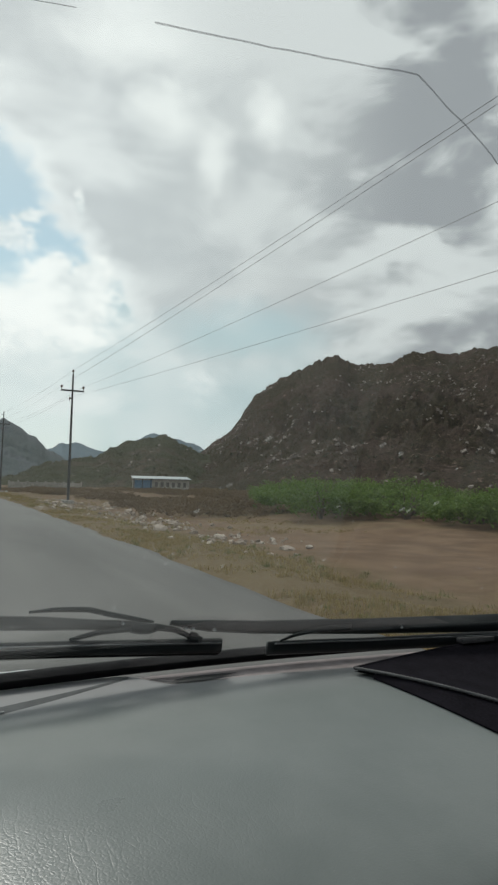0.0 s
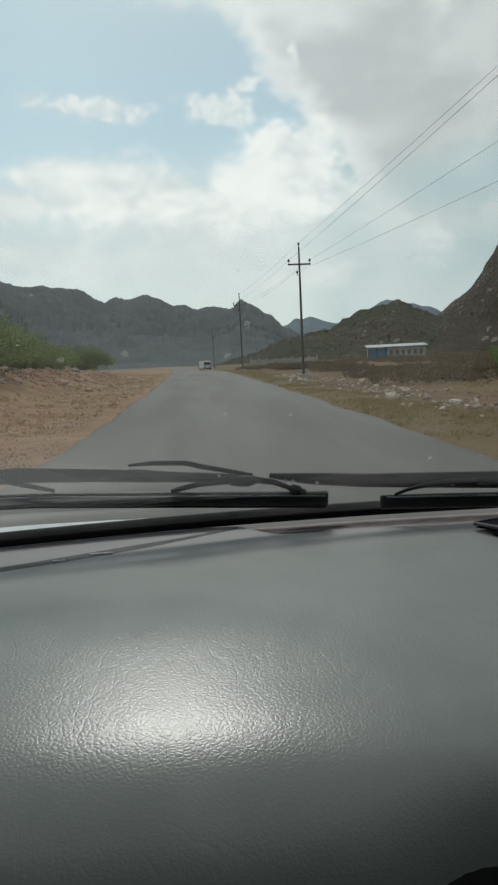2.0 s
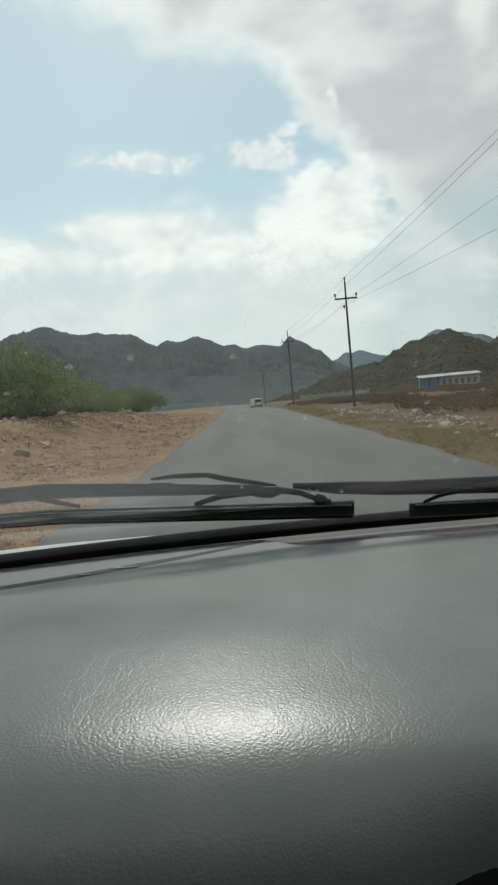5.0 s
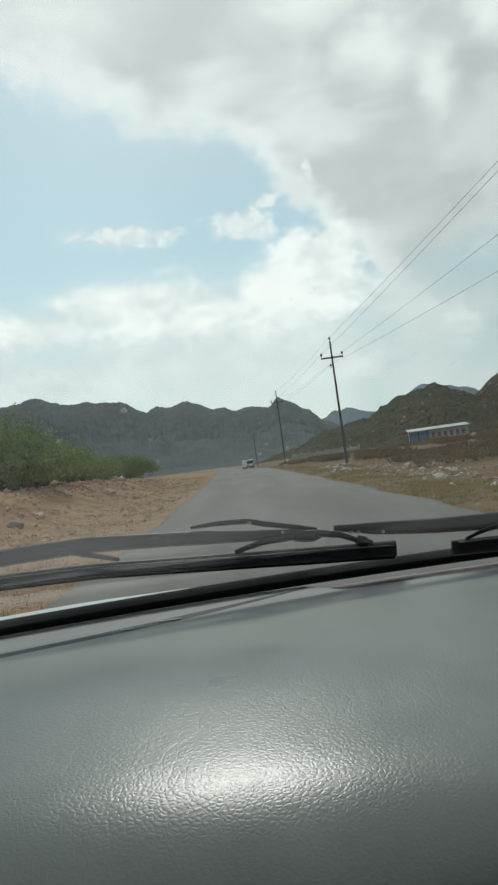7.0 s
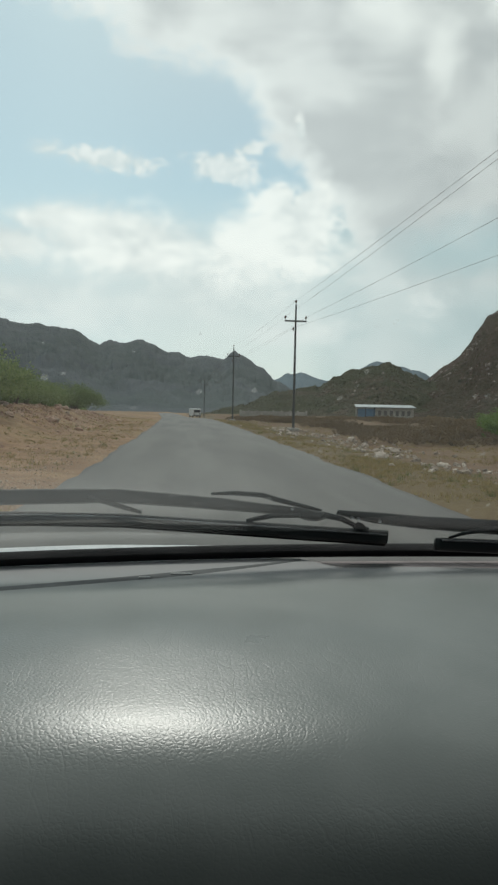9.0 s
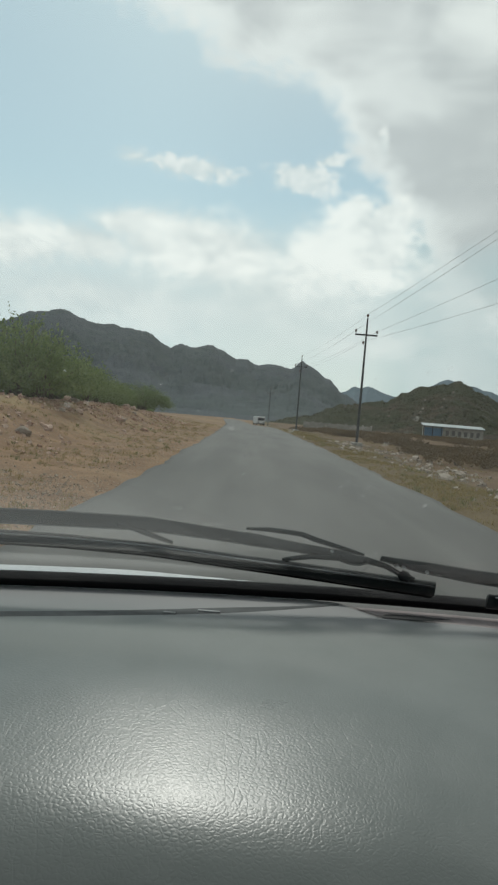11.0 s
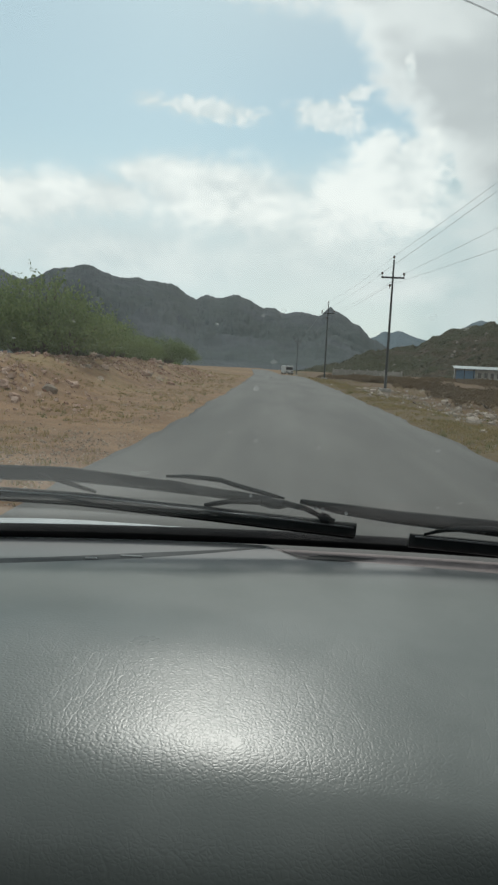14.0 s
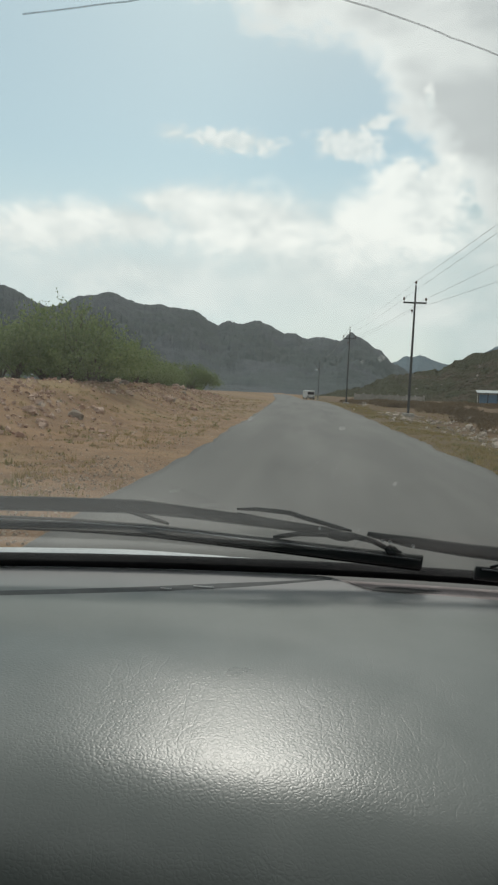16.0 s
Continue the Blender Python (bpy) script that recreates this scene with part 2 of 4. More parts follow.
def vinyl():
    """Grey-green grained dashboard skin, glossy on its creases, with dust and wiping marks."""
    mat, tree, n, p = material("dashboard_vinyl", 0.42, 0, 0.46)
    co = coords(tree)
    warp = nd(tree, "ShaderNodeVectorMath", operation="MULTIPLY_ADD")
    nz = nd(tree, "ShaderNodeTexNoise")
    tree.links.new(co, nz.inputs["Vector"])
    nz.inputs["Scale"].default_value = 90
    tree.links.new(nz.outputs["Color"], warp.inputs[0])
    warp.inputs[1].default_value = (0.0032, 0.0032, 0.0032)
    tree.links.new(co, warp.inputs[2])
    cell = n.ramp(n.voro(n.stretch(warp.outputs[0], 0.85, 1.0, 1.0), 290.0, "DISTANCE_TO_EDGE").outputs["Distance"], 0.0, 0.30)
    bend = nd(tree, "ShaderNodeVectorMath", operation="MULTIPLY_ADD")
    slow = nd(tree, "ShaderNodeTexNoise")
    tree.links.new(co, slow.inputs["Vector"])
    slow.inputs["Scale"].default_value = 11
    tree.links.new(slow.outputs["Color"], bend.inputs[0])
    bend.inputs[1].default_value = (0.05, 0.05, 0.05)
    tree.links.new(warp.outputs[0], bend.inputs[2])
    crease = n.ramp(n.voro(n.stretch(bend.outputs[0], 1.5, 0.45, 1.0), 52.0, "DISTANCE_TO_EDGE").outputs["Distance"], 0.0, 0.07)
    wrinkle = n.noise(n.stretch(co, 1.0, 0.6, 1.0), 55.0, 3, 0.5, 0.8)
    where = n.ramp(n.noise(co, 14.0, 3, 0.5), 0.42, 0.66)
    h = n.m("ADD", n.m("MULTIPLY", cell, 0.55), n.m("MULTIPLY", n.noise(co, 300.0, 2, 0.5), 0.45))
    h = n.m("ADD", h, n.m("ADD", n.m("MULTIPLY", wrinkle, 0.8), n.m("MULTIPLY", n.m("MULTIPLY", n.m("SUBTRACT", crease, 1.0), where), 0.60)))
    # the grain is filled with dust toward the glass
    sep = nd(tree, "ShaderNodeSeparateXYZ")
    tree.links.new(co, sep.inputs[0])
    fade = n.ramp(n.m("ADD", sep.outputs[1], n.m("MULTIPLY", slow.outputs["Fac"], 0.08)), 0.56, 0.74, 1.0, 0.35)
    fade = n.m("MULTIPLY", fade, n.ramp(sep.outputs[1], 0.32, 0.46, 0.5, 1.0))
    h = n.m("MULTIPLY", n.m("SUBTRACT", h, 0.95), fade)
    dust = n.noise(co, 7.0, 5, 0.6)
    speck = n.noise(co, 420.0, 2, 0.5)
    c = n.mix(n.ramp(dust, 0.3, 0.7), rgb(0.130, 0.147, 0.141), rgb(0.162, 0.178, 0.171))
    c = n.mix(n.ramp(speck, 0.70, 0.80, 0, 0.25), c, rgb(0.33, 0.33, 0.31))
    # paler toward the glass: reflected light there is put into the colour
    c = n.mix(n.ramp(n.m("ADD", sep.outputs[1], n.m("MULTIPLY", dust, 0.06)), 0.80, 0.95, 0.0, 0.7), c, rgb(0.230, 0.225, 0.232))
    tree.links.new(c, p.inputs["Base Color"])
    tree.links.new(n.m("ADD", n.ramp(dust, 0.25, 0.75, 0.27, 0.33), n.ramp(sep.outputs[1], 0.58, 0.80, 0.0, 0.24)), p.inputs["Roughness"])
    bump(n, p, h, 0.15, 0.0009)
    return mat


def asphalt():
    mat, tree, n, p = material("asphalt", 0.78, 0, 0.4)
    co = coords(tree)
    grit = n.noise(co, 55.0, 3, 0.7)
    patch = n.noise(n.stretch(co, 1.0, 0.18, 1.0), 0.55, 4, 0.55)
    sep = nd(tree, "ShaderNodeSeparateXYZ")
    tree.links.new(co, sep.inputs[0])
    wide = n.noise(n.stretch(co, 1, 0.05, 1), 1.3, 3, 0.5)
    c = n.mix(n.ramp(patch, 0.3, 0.7), rgb(0.074, 0.072, 0.067), rgb(0.126, 0.122, 0.113))
    c = n.mix(n.ramp(wide, 0.45, 0.75, 0, 0.5), c, rgb(0.146, 0.141, 0.130))
    tracks = n.ramp(n.noise(n.stretch(co, 1.0, 0.02, 1.0), 0.9, 2, 0.5), 0.45, 0.65)
    c = n.mix(n.m("MULTIPLY", tracks, 0.35), c, rgb(0.062, 0.060, 0.055))
    chips = n.voro(co, 38.0)
    c = n.mix(n.ramp(chips.outputs["Distance"], 0.22, 0.12, 0, 0.5), c, rgb(0.20, 0.19, 0.17))
    c = n.mix(n.ramp(grit, 0.35, 0.75, 0.0, 0.45), c, rgb(0.07, 0.07, 0.07))
    tree.links.new(c, p.inputs["Base Color"])
    bump(n, p, grit, 0.5, 0.01)
    return mat


def soil():
    """Dry verge: red-brown earth, straw grass in drifts, gravel flecks."""
    mat, tree, n, p = material("dry_ground", 0.95, 0, 0.2)
    co = coords(tree)
    drift = n.noise(co, 0.11, 5, 0.6)
    mid = n.noise(co, 0.9, 5, 0.6)
    fine = n.noise(co, 9.0, 4, 0.65)
    c = n.mix(n.ramp(mid, 0.3, 0.7), rgb(0.176, 0.108, 0.064), rgb(0.276, 0.176, 0.106))
    straw = n.ramp(n.m("ADD", drift, n.m("MULTIPLY", n.m("SUBTRACT", fine, 0.5), 0.35)), 0.50, 0.62)
    c = n.mix(n.m("MULTIPLY", straw, 0.65), c, n.mix(n.ramp(fine, 0.3, 0.7), rgb(0.195, 0.148, 0.076), rgb(0.290, 0.226, 0.120)))
    sep = nd(tree, "ShaderNodeSeparateXYZ")
    tree.links.new(co, sep.inputs[0])
    off = n.m("ADD", sep.outputs[0], n.m("MULTIPLY", n.m("SUBTRACT", mid, 0.5), 4.0))
    near_road = n.m("MULTIPLY", n.ramp(off, 2.0, 3.2), n.ramp(off, 7.4, 5.6))
    c = n.mix(n.m("MULTIPLY", near_road, 0.8), c, n.mix(n.ramp(fine, 0.3, 0.7), rgb(0.138, 0.100, 0.047), rgb(0.212, 0.160, 0.080)))
    peb = n.voro(co, 14.0)
    c = n.mix(n.ramp(peb.outputs["Distance"], 0.16, 0.10, 0, 0.35), c, rgb(0.33, 0.28, 0.23))
    far_tone = n.ramp(n.noise(co, 0.02, 3), 0.4, 0.6)
    c = n.mix(n.m("MULTIPLY", far_tone, 0.45), c, rgb(0.130, 0.092, 0.058))
    # paler earth on the bank's side, darker turf on the other
    tone = n_gray(tree, n.ramp(off, -4.0, 6.0, 1.06, 0.66))
    c = n.mix(1.0, c, tone, "MULTIPLY")
    tree.links.new(c, p.inputs["Base Color"])
    bump(n, p, n.m("ADD", fine, mid), 0.7, 0.05)
    return mat


def hillside(name, rock, scrub, dark, scale, amount=0.5, pale=0.3, fleck=0.75):
    """Rock and thorn scrub on a hill; scale is features per metre."""
    mat, tree, n, p = material(name, 0.95, 0, 0.1)
    co = coords(tree)
    big = n.noise(co, scale * 0.12, 5, 0.6)
    mid = n.noise(co, scale, 6, 0.65)
    fine = n.noise(co, scale * 5, 4, 0.7)
    c = n.mix(n.ramp(n.m("ADD", big, n.m("MULTIPLY", n.m("SUBTRACT", mid, 0.5), 0.8)), 0.5 - amount * 0.3, 0.75 - amount * 0.3), rgb(*rock), rgb(*scrub))
    c = n.mix(n.ramp(fine, 0.50, 0.66, 0, fleck), c, rgb(*dark))
    ledge = n.noise(n.stretch(co, 1, 1, 2.2), scale * 1.6, 5, 0.7, 1.2)
    c = n.mix(n.ramp(ledge, 0.58, 0.67, 0, pale), c, rgb(*[min(v * 2.4, 1) for v in rock]))
    tree.links.new(c, p.inputs["Base Color"])
    bump(n, p, n.m("ADD", mid, n.m("MULTIPLY", fine, 0.5)), min(1.0, fleck * 1.2), 1.2 / scale)
    return mat


def leaf(name, a, b, trans=0.25):
    mat, tree, n, p = material(name, 0.6, 0, 0.3)
    rnd = nd(tree, "ShaderNodeNewGeometry").outputs["Random Per Island"]
    obj = nd(tree, "ShaderNodeObjectInfo").outputs["Random"]
    f = n.m("ADD", n.m("MULTIPLY", rnd, 0.7), n.m("MULTIPLY", obj, 0.3))
    c = n.mix(f, rgb(*a), rgb(*b))
    tree.links.new(c, p.inputs["Base Color"])
    tl = nd(tree, "ShaderNodeBsdfTranslucent")
    tree.links.new(c, tl.inputs[0])
    mx = nd(tree, "ShaderNodeMixShader")
    mx.inputs[0].default_value = trans
    tree.links.new(p.outputs[0], mx.inputs[1])
    tree.links.new(tl.outputs[0], mx.inputs[2])
    tree.links.new(mx.outputs[0], tree.nodes["Material Output"].inputs[0])
    return mat


def stone(name, a, b):
    mat, tree, n, p = material(name, 0.92, 0, 0.25)
    rnd = nd(tree, "ShaderNodeNewGeometry").outputs["Random Per Island"]
    obj = nd(tree, "ShaderNodeObjectInfo").outputs["Random"]
    co = coords(tree)
    f = n.m("FRACT", n.m("ADD", rnd, obj))
    c = n.mix(f, rgb(*a), rgb(*b))
    g = n.noise(co, 12.0, 5, 0.65)
    c = n.mix(n.ramp(g, 0.35, 0.7, 0, 0.5), c, rgb(*[v * 0.55 for v in a]))
    tree.links.new(c, p.inputs["Base Color"])
    bump(n, p, g, 0.6, 0.02)
    return mat


def pane_glass():
    """Thin windscreen glass with a faint film of dust."""
    mat = bpy.data.materials.new("windscreen_glass")
    mat.use_nodes = True
    tree = mat.node_tree
    tree.nodes.clear()
    n = Net(tree)
    tr = nd(tree, "ShaderNodeBsdfTransparent")
    tr.inputs[0].default_value = rgb(0.93, 0.955, 0.94)
    gl = nd(tree, "ShaderNodeBsdfGlossy")
    gl.inputs["Roughness"].default_value = 0.0
    fr = nd(tree, "ShaderNodeFresnel")
    fr.inputs[0].default_value = 1.52
    mx = nd(tree, "ShaderNodeMixShader")
    tree.links.new(fr.outputs[0], mx.inputs[0])
    tree.links.new(tr.outputs[0], mx.inputs[1])
    tree.links.new(gl.outputs[0], mx.inputs[2])
    film = nd(tree, "ShaderNodeBsdfTranslucent")
    film.inputs[0].default_value = rgb(0.8, 0.8, 0.78)
    co = coords(tree)
    smear = n.noise(n.stretch(co, 1.0, 1.0, 0.5), 9.0, 5, 0.6, 0.6)
    mx2 = nd(tree, "ShaderNodeMixShader")
    # dust film, thickened at the left foot to imitate a veil of reflected light
    sep = nd(tree, "ShaderNodeSeparateXYZ")
    tree.links.new(co, sep.inputs[0])
    low = n.m("MULTIPLY", n.ramp(sep.outputs[2], 1.30, 1.13, 0.0, 0.125), n.ramp(sep.outputs[0], 0.14, -0.25, 0.05, 1.0))
    low = n.m("MULTIPLY", low, n.ramp(sep.outputs[2], 1.122, 1.140))
    tree.links.new(n.m("ADD", n.ramp(smear, 0.35, 0.75, 0.006, 0.022), low), mx2.inputs[0])
    tree.links.new(mx.outputs[0], mx2.inputs[1])
    tree.links.new(film.outputs[0], mx2.inputs[2])
    tree.links.new(mx2.outputs[0], nd(tree, "ShaderNodeOutputMaterial").inputs[0])
    return mat


def crack_glass():
    """A fracture in the glass: half clear, half dull grey."""
    mat = plain("crack_edge", (0.22, 0.22, 0.23), 0.6)
    tree = mat.node_tree
    out = next(k for k in tree.nodes if k.type == "OUTPUT_MATERIAL")
    body = next(k for k in tree.nodes if k.type == "BSDF_PRINCIPLED")
    mx = nd(tree, "ShaderNodeMixShader")
    mx.inputs[0].default_value = 0.30
    tree.links.new(nd(tree, "ShaderNodeBsdfTransparent").outputs[0], mx.inputs[1])
    tree.links.new(body.outputs[0], mx.inputs[2])
    tree.links.new(mx.outputs[0], out.inputs[0])
    return mat


def spot_glass():
    """Dried mud splashes: mostly clear, faintly pale."""
    mat = bpy.data.materials.new("dried_splash")
    mat.use_nodes = True
    tree = mat.node_tree
    tree.nodes.clear()
    n = Net(tree)
    film = nd(tree, "ShaderNodeBsdfTranslucent")
    film.inputs[0].default_value = rgb(0.75, 0.75, 0.72)
    mx = nd(tree, "ShaderNodeMixShader")
    tree.links.new(n.ramp(n.noise(coords(tree), 700.0, 3, 0.6), 0.35, 0.65, 0.02, 0.17), mx.inputs[0])
    tree.links.new(nd(tree, "ShaderNodeBsdfTransparent").outputs[0], mx.inputs[1])
    tree.links.new(film.outputs[0], mx.inputs[2])
    tree.links.new(mx.outputs[0], nd(tree, "ShaderNodeOutputMaterial").inputs[0])
    return mat


def water_glass():
    """Flat rain beads: nearly clear, each a little paler than the glass round it."""
    mat = bpy.data.materials.new("rain_water")
    mat.use_nodes = True
    tree = mat.node_tree
    tree.nodes.clear()
    film = nd(tree, "ShaderNodeBsdfTranslucent")
    film.inputs[0].default_value = rgb(0.70, 0.72, 0.71)
    gloss = nd(tree, "ShaderNodeBsdfGlossy")
    gloss.inputs["Roughness"].default_value = 0.25
    both = nd(tree, "ShaderNodeAddShader")
    tree.links.new(film.outputs[0], both.inputs[0])
    tree.links.new(gloss.outputs[0], both.inputs[1])
    mx = nd(tree, "ShaderNodeMixShader")
    mx.inputs[0].default_value = 0.2
    tree.links.new(nd(tree, "ShaderNodeBsdfTransparent").outputs[0], mx.inputs[1])
    tree.links.new(both.outputs[0], mx.inputs[2])
    tree.links.new(mx.outputs[0], nd(tree, "ShaderNodeOutputMaterial").inputs[0])
    return mat


M_VINYL = vinyl()
M_RUBBER = plain("black_rubber", (0.007, 0.007, 0.008), 0.85, 0, 0.2, 60, 0.2, 0.002, 0.15)
M_WIPER = plain("wiper_black", (0.004, 0.007, 0.008), 0.50, 0, 0.3, 80, 0.2, 0.001, 0.35)
M_STEEL = plain("worn_steel", (0.22, 0.23, 0.24), 0.38, 0.9, 0.2, 90)
M_STRIP = plain("defroster_strip", (0.285, 0.250, 0.248), 0.85, 0, 0.2, 40, 0.2, 0.002, 0.15)
M_CORNER_SHADE = plain("corner_shade_black", (0.012, 0.012, 0.013), 0.75, 0, 0.3, 60, 0.1, 0.001, 0.15)
M_CHANNEL = plain("channel_plastic", (0.085, 0.09, 0.092), 0.7, 0, 0.2, 60, 0.2, 0.001, 0.2)
M_CLIP = plain("clip_plastic", (0.36, 0.37, 0.37), 0.5)
M_GAP = plain("dark_gap", (0.02, 0.02, 0.02), 0.8)
M_CLOTH = plain("black_cloth", (0.010, 0.009, 0.012), 0.95, 0, 0.4, 300, 0.5, 0.001, 0.05)
M_PIPING = plain("grey_piping", (0.055, 0.055, 0.057), 0.6, 0, 0.5, 400, 0.6, 0.001)
M_PAINT = plain("car_paint", (0.42, 0.42, 0.42), 0.35)
M_LINER = plain("roof_lining", (0.13, 0.125, 0.115), 0.9, 0, 0.1, 200)
M_TRIM = plain("door_trim", (0.06, 0.06, 0.06), 0.7)
M_GLASS = pane_glass()
M_WATER = water_glass()
M_SPOT = spot_glass()
M_CRACK = crack_glass()
M_ROAD = asphalt()
M_SOIL = soil()
M_POLE = plain("tarred_steel", (0.030, 0.029, 0.028), 0.7, 0, 0.3, 8, 0.2)
M_CONC = plain("concrete", (0.30, 0.28, 0.25), 0.9, 0, 0.3, 10, 0.4, 0.01)
M_INSUL = plain("porcelain", (0.10, 0.06, 0.045), 0.25)
M_WIRE = plain("aluminium_wire", (0.16, 0.17, 0.18), 0.6, 0.3)
M_SHED = plain("dusty_limewash", (0.30, 0.28, 0.25), 0.9, 0, 0.3, 2, 0.2, 0.01)
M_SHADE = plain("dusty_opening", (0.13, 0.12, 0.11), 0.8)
M_ROOF = plain("tin_roof", (0.27, 0.30, 0.31), 0.5, 0.3, 0.25, 4)
M_DARK = plain("shadowed_opening", (0.03, 0.03, 0.035), 0.8)
M_BLUE = plain("blue_paint", (0.10, 0.17, 0.25), 0.6)
M_REFLECTION = plain("pale_reflection", (0.50, 0.50, 0.50), 0.32, 0.2, 0.2, 130, 0.5, 0.001)
M_CRAG = stone("crag_rock", (0.13, 0.105, 0.09), (0.40, 0.34, 0.29))
M_SCRUB = leaf("hill_scrub", (0.036, 0.036, 0.018), (0.060, 0.056, 0.027), 0.1)
M_VAN = plain("white_paint", (0.52, 0.52, 0.51), 0.35, 0, 0.05)
M_TYRE = plain("tyre_rubber", (0.02, 0.02, 0.02), 0.85)
M_LEAF = leaf("thorn_leaf", (0.112, 0.155, 0.060), (0.220, 0.262, 0.120), 0.50)
M_LEAF2 = leaf("bright_leaf", (0.072, 0.130, 0.026), (0.170, 0.235, 0.060), 0.42)
M_DRY = leaf("dry_brush", (0.128, 0.090, 0.054), (0.215, 0.156, 0.090), 0.35)
M_TWIG = plain("twig_bark", (0.12, 0.095, 0.07), 0.9, 0, 0.3, 30)
M_STRAW = leaf("straw", (0.23, 0.17, 0.073), (0.37, 0.30, 0.15), 0.45)
M_GRASS = leaf("green_grass", (0.10, 0.13, 0.04), (0.20, 0.20, 0.07), 0.15)
M_GRAVEL = stone("gravel_stone", (0.26, 0.20, 0.15), (0.55, 0.46, 0.37))
M_STONE = stone("pale_stone", (0.24, 0.19, 0.15), (0.60, 0.52, 0.44))
M_RED = stone("red_stone", (0.33, 0.20, 0.145), (0.62, 0.47, 0.38))
# the two far ranges carry distance haze in their bluish base colours
M_HILL_FAR = hillside("haze_blue_mountain", (0.088, 0.098, 0.108), (0.077, 0.091, 0.092), (0.060, 0.070, 0.077), 0.012, 0.5, 0.10, 0.20)
M_HILL_DIST = hillside("haze_blue_ridge", (0.130, 0.165, 0.190), (0.120, 0.155, 0.175), (0.105, 0.135, 0.160), 0.008, 0.5, 0.05, 0.2)
M_HILL_MID = hillside("brown_green_hill", (0.118, 0.092, 0.068), (0.078, 0.080, 0.046), (0.044, 0.046, 0.033), 0.09, 0.7, 0.3)
M_HILL_ROCK = hillside("brown_rock_mountain", (0.098, 0.070, 0.054), (0.066, 0.054, 0.032), (0.034, 0.029, 0.023), 0.20, 0.5, 0.9)


# ---- building helpers ----
def mesh_from(name, verts, faces, mat, smooth=False):
    me = bpy.data.meshes.new(name)
    me.from_pydata([tuple(v) for v in verts], [], faces)
    me.materials.append(mat)
    if smooth:
        me.polygons.foreach_set("use_smooth", [True] * len(me.polygons))
    me.update()
    return me


def bm_mesh(name, bm, mat, smooth=False):
    me = bpy.data.meshes.new(name)
    bm.normal_update()
    bm.to_mesh(me)
    bm.free()
    me.materials.append(mat)
    if smooth:
        me.polygons.foreach_set("use_smooth", [True] * len(me.polygons))
    return me


def part(name, me, parent, label=""):
    ob = new(name, me)
    ob.parent = parent
    if label:
        tagged(ob, label)
    return ob


def thing(name, label, category, at=(0, 0, 0), group="", kind="", me=None):
    ob = new(name, me)
    ob.location = at
    return tagged(ob, label, category, group, kind)


def box(bm, x0, x1, y0, y1, z0, z1, bevel=0.0):
    m = Matrix.LocRotScale(((x0 + x1) / 2, (y0 + y1) / 2, (z0 + z1) / 2), None, (x1 - x0, y1 - y0, z1 - z0))
    made = bmesh.ops.create_cube(bm, size=1.0, matrix=m)
    if bevel:
        edges = {e for v in made["verts"] for e in v.link_edges}
        bmesh.ops.bevel(bm, geom=list(edges), offset=bevel, segments=2, affect="EDGES", profile=0.6)
    return bm


def boxed(name, dims, mat, bevel=0.0):
    return bm_mesh(name, box(bmesh.new(), *dims, bevel), mat)


def tube(points, radii, sides=8, caps=True):
    """Verts and faces of a tube along points."""
    verts, faces = [], []
    pts = [Vector(p) for p in points]
    for i, p in enumerate(pts):
        d = (pts[min(i + 1, len(pts) - 1)] - pts[max(i - 1, 0)]).normalized()
        a = d.orthogonal().normalized() if abs(d.z) > 0.9 else d.cross(Vector((0, 0, 1))).normalized()
        b = d.cross(a)
        r = radii[i] if isinstance(radii, (list, tuple)) else radii
        for k in range(sides):
            th = 2 * math.pi * k / sides
            verts.append(p + a * (r * math.cos(th)) + b * (r * math.sin(th)))
    for i in range(len(pts) - 1):
        for k in range(sides):
            k2 = (k + 1) % sides
            faces.append((i * sides + k, i * sides + k2, (i + 1) * sides + k2, (i + 1) * sides + k))
    if caps:
        faces.append(tuple(range(sides)))
        faces.append(tuple(range(len(verts) - 1, len(verts) - 1 - sides, -1)))
    return verts, faces


def sheet(nu, nv, f):
    verts = [f(i, j) for i in range(nu) for j in range(nv)]
    faces = [(i * nv + j, (i + 1) * nv + j, (i + 1) * nv + j + 1, i * nv + j + 1) for i in range(nu - 1) for j in range(nv - 1)]
    return verts, faces


def fbm(x, y, z=0.0, octaves=5, h=0.9):
    return noise.fractal(Vector((x, y, z)), h, 2.0, octaves)


def smooth(a, b, v):
    t = min(max((v - a) / (b - a), 0.0), 1.0)
    return t * t * (3 - 2 * t)


# ---- ground and road ----
ROAD_HALF = 2.85


def road_x(y):
    k = max(min(y, 110.0) - 8, 0)
    return 0.60 - 0.00022 * k * k - 0.05 * max(y - 110, 0)


def ground_z(x, y):
    r = math.hypot(x, y)
    z = -0.9 * smooth(60, 150, y) - 2.2 * smooth(150, 500, r)
    off = x - road_x(min(y, 200))
    z += 1.25 * smooth(-5.8, -9.8, off) * smooth(6, 18, y) * (1 - 0.65 * smooth(35, 80, y)) if off < 0 else -0.15 * smooth(3.4, 6.0, off)
    z += 0.35 * smooth(11, 18, off) * smooth(5, 20, y)
    rough = smooth(3.0, 6.0, abs(off))
    z += rough * (0.10 * fbm(x * 0.22, y * 0.22, 3.0) + 0.04 * fbm(x * 1.1, y * 1.1, 7.0, 3))
    return z - 0.06 * (1 - smooth(2.7, 3.6, abs(off)))


def spread(near, far, step, grow):
    out, v, s = [0.0], 0.0, step
    while v < far:
        if v > near:
            s *= grow
        v += s
        out.append(v)
    return out


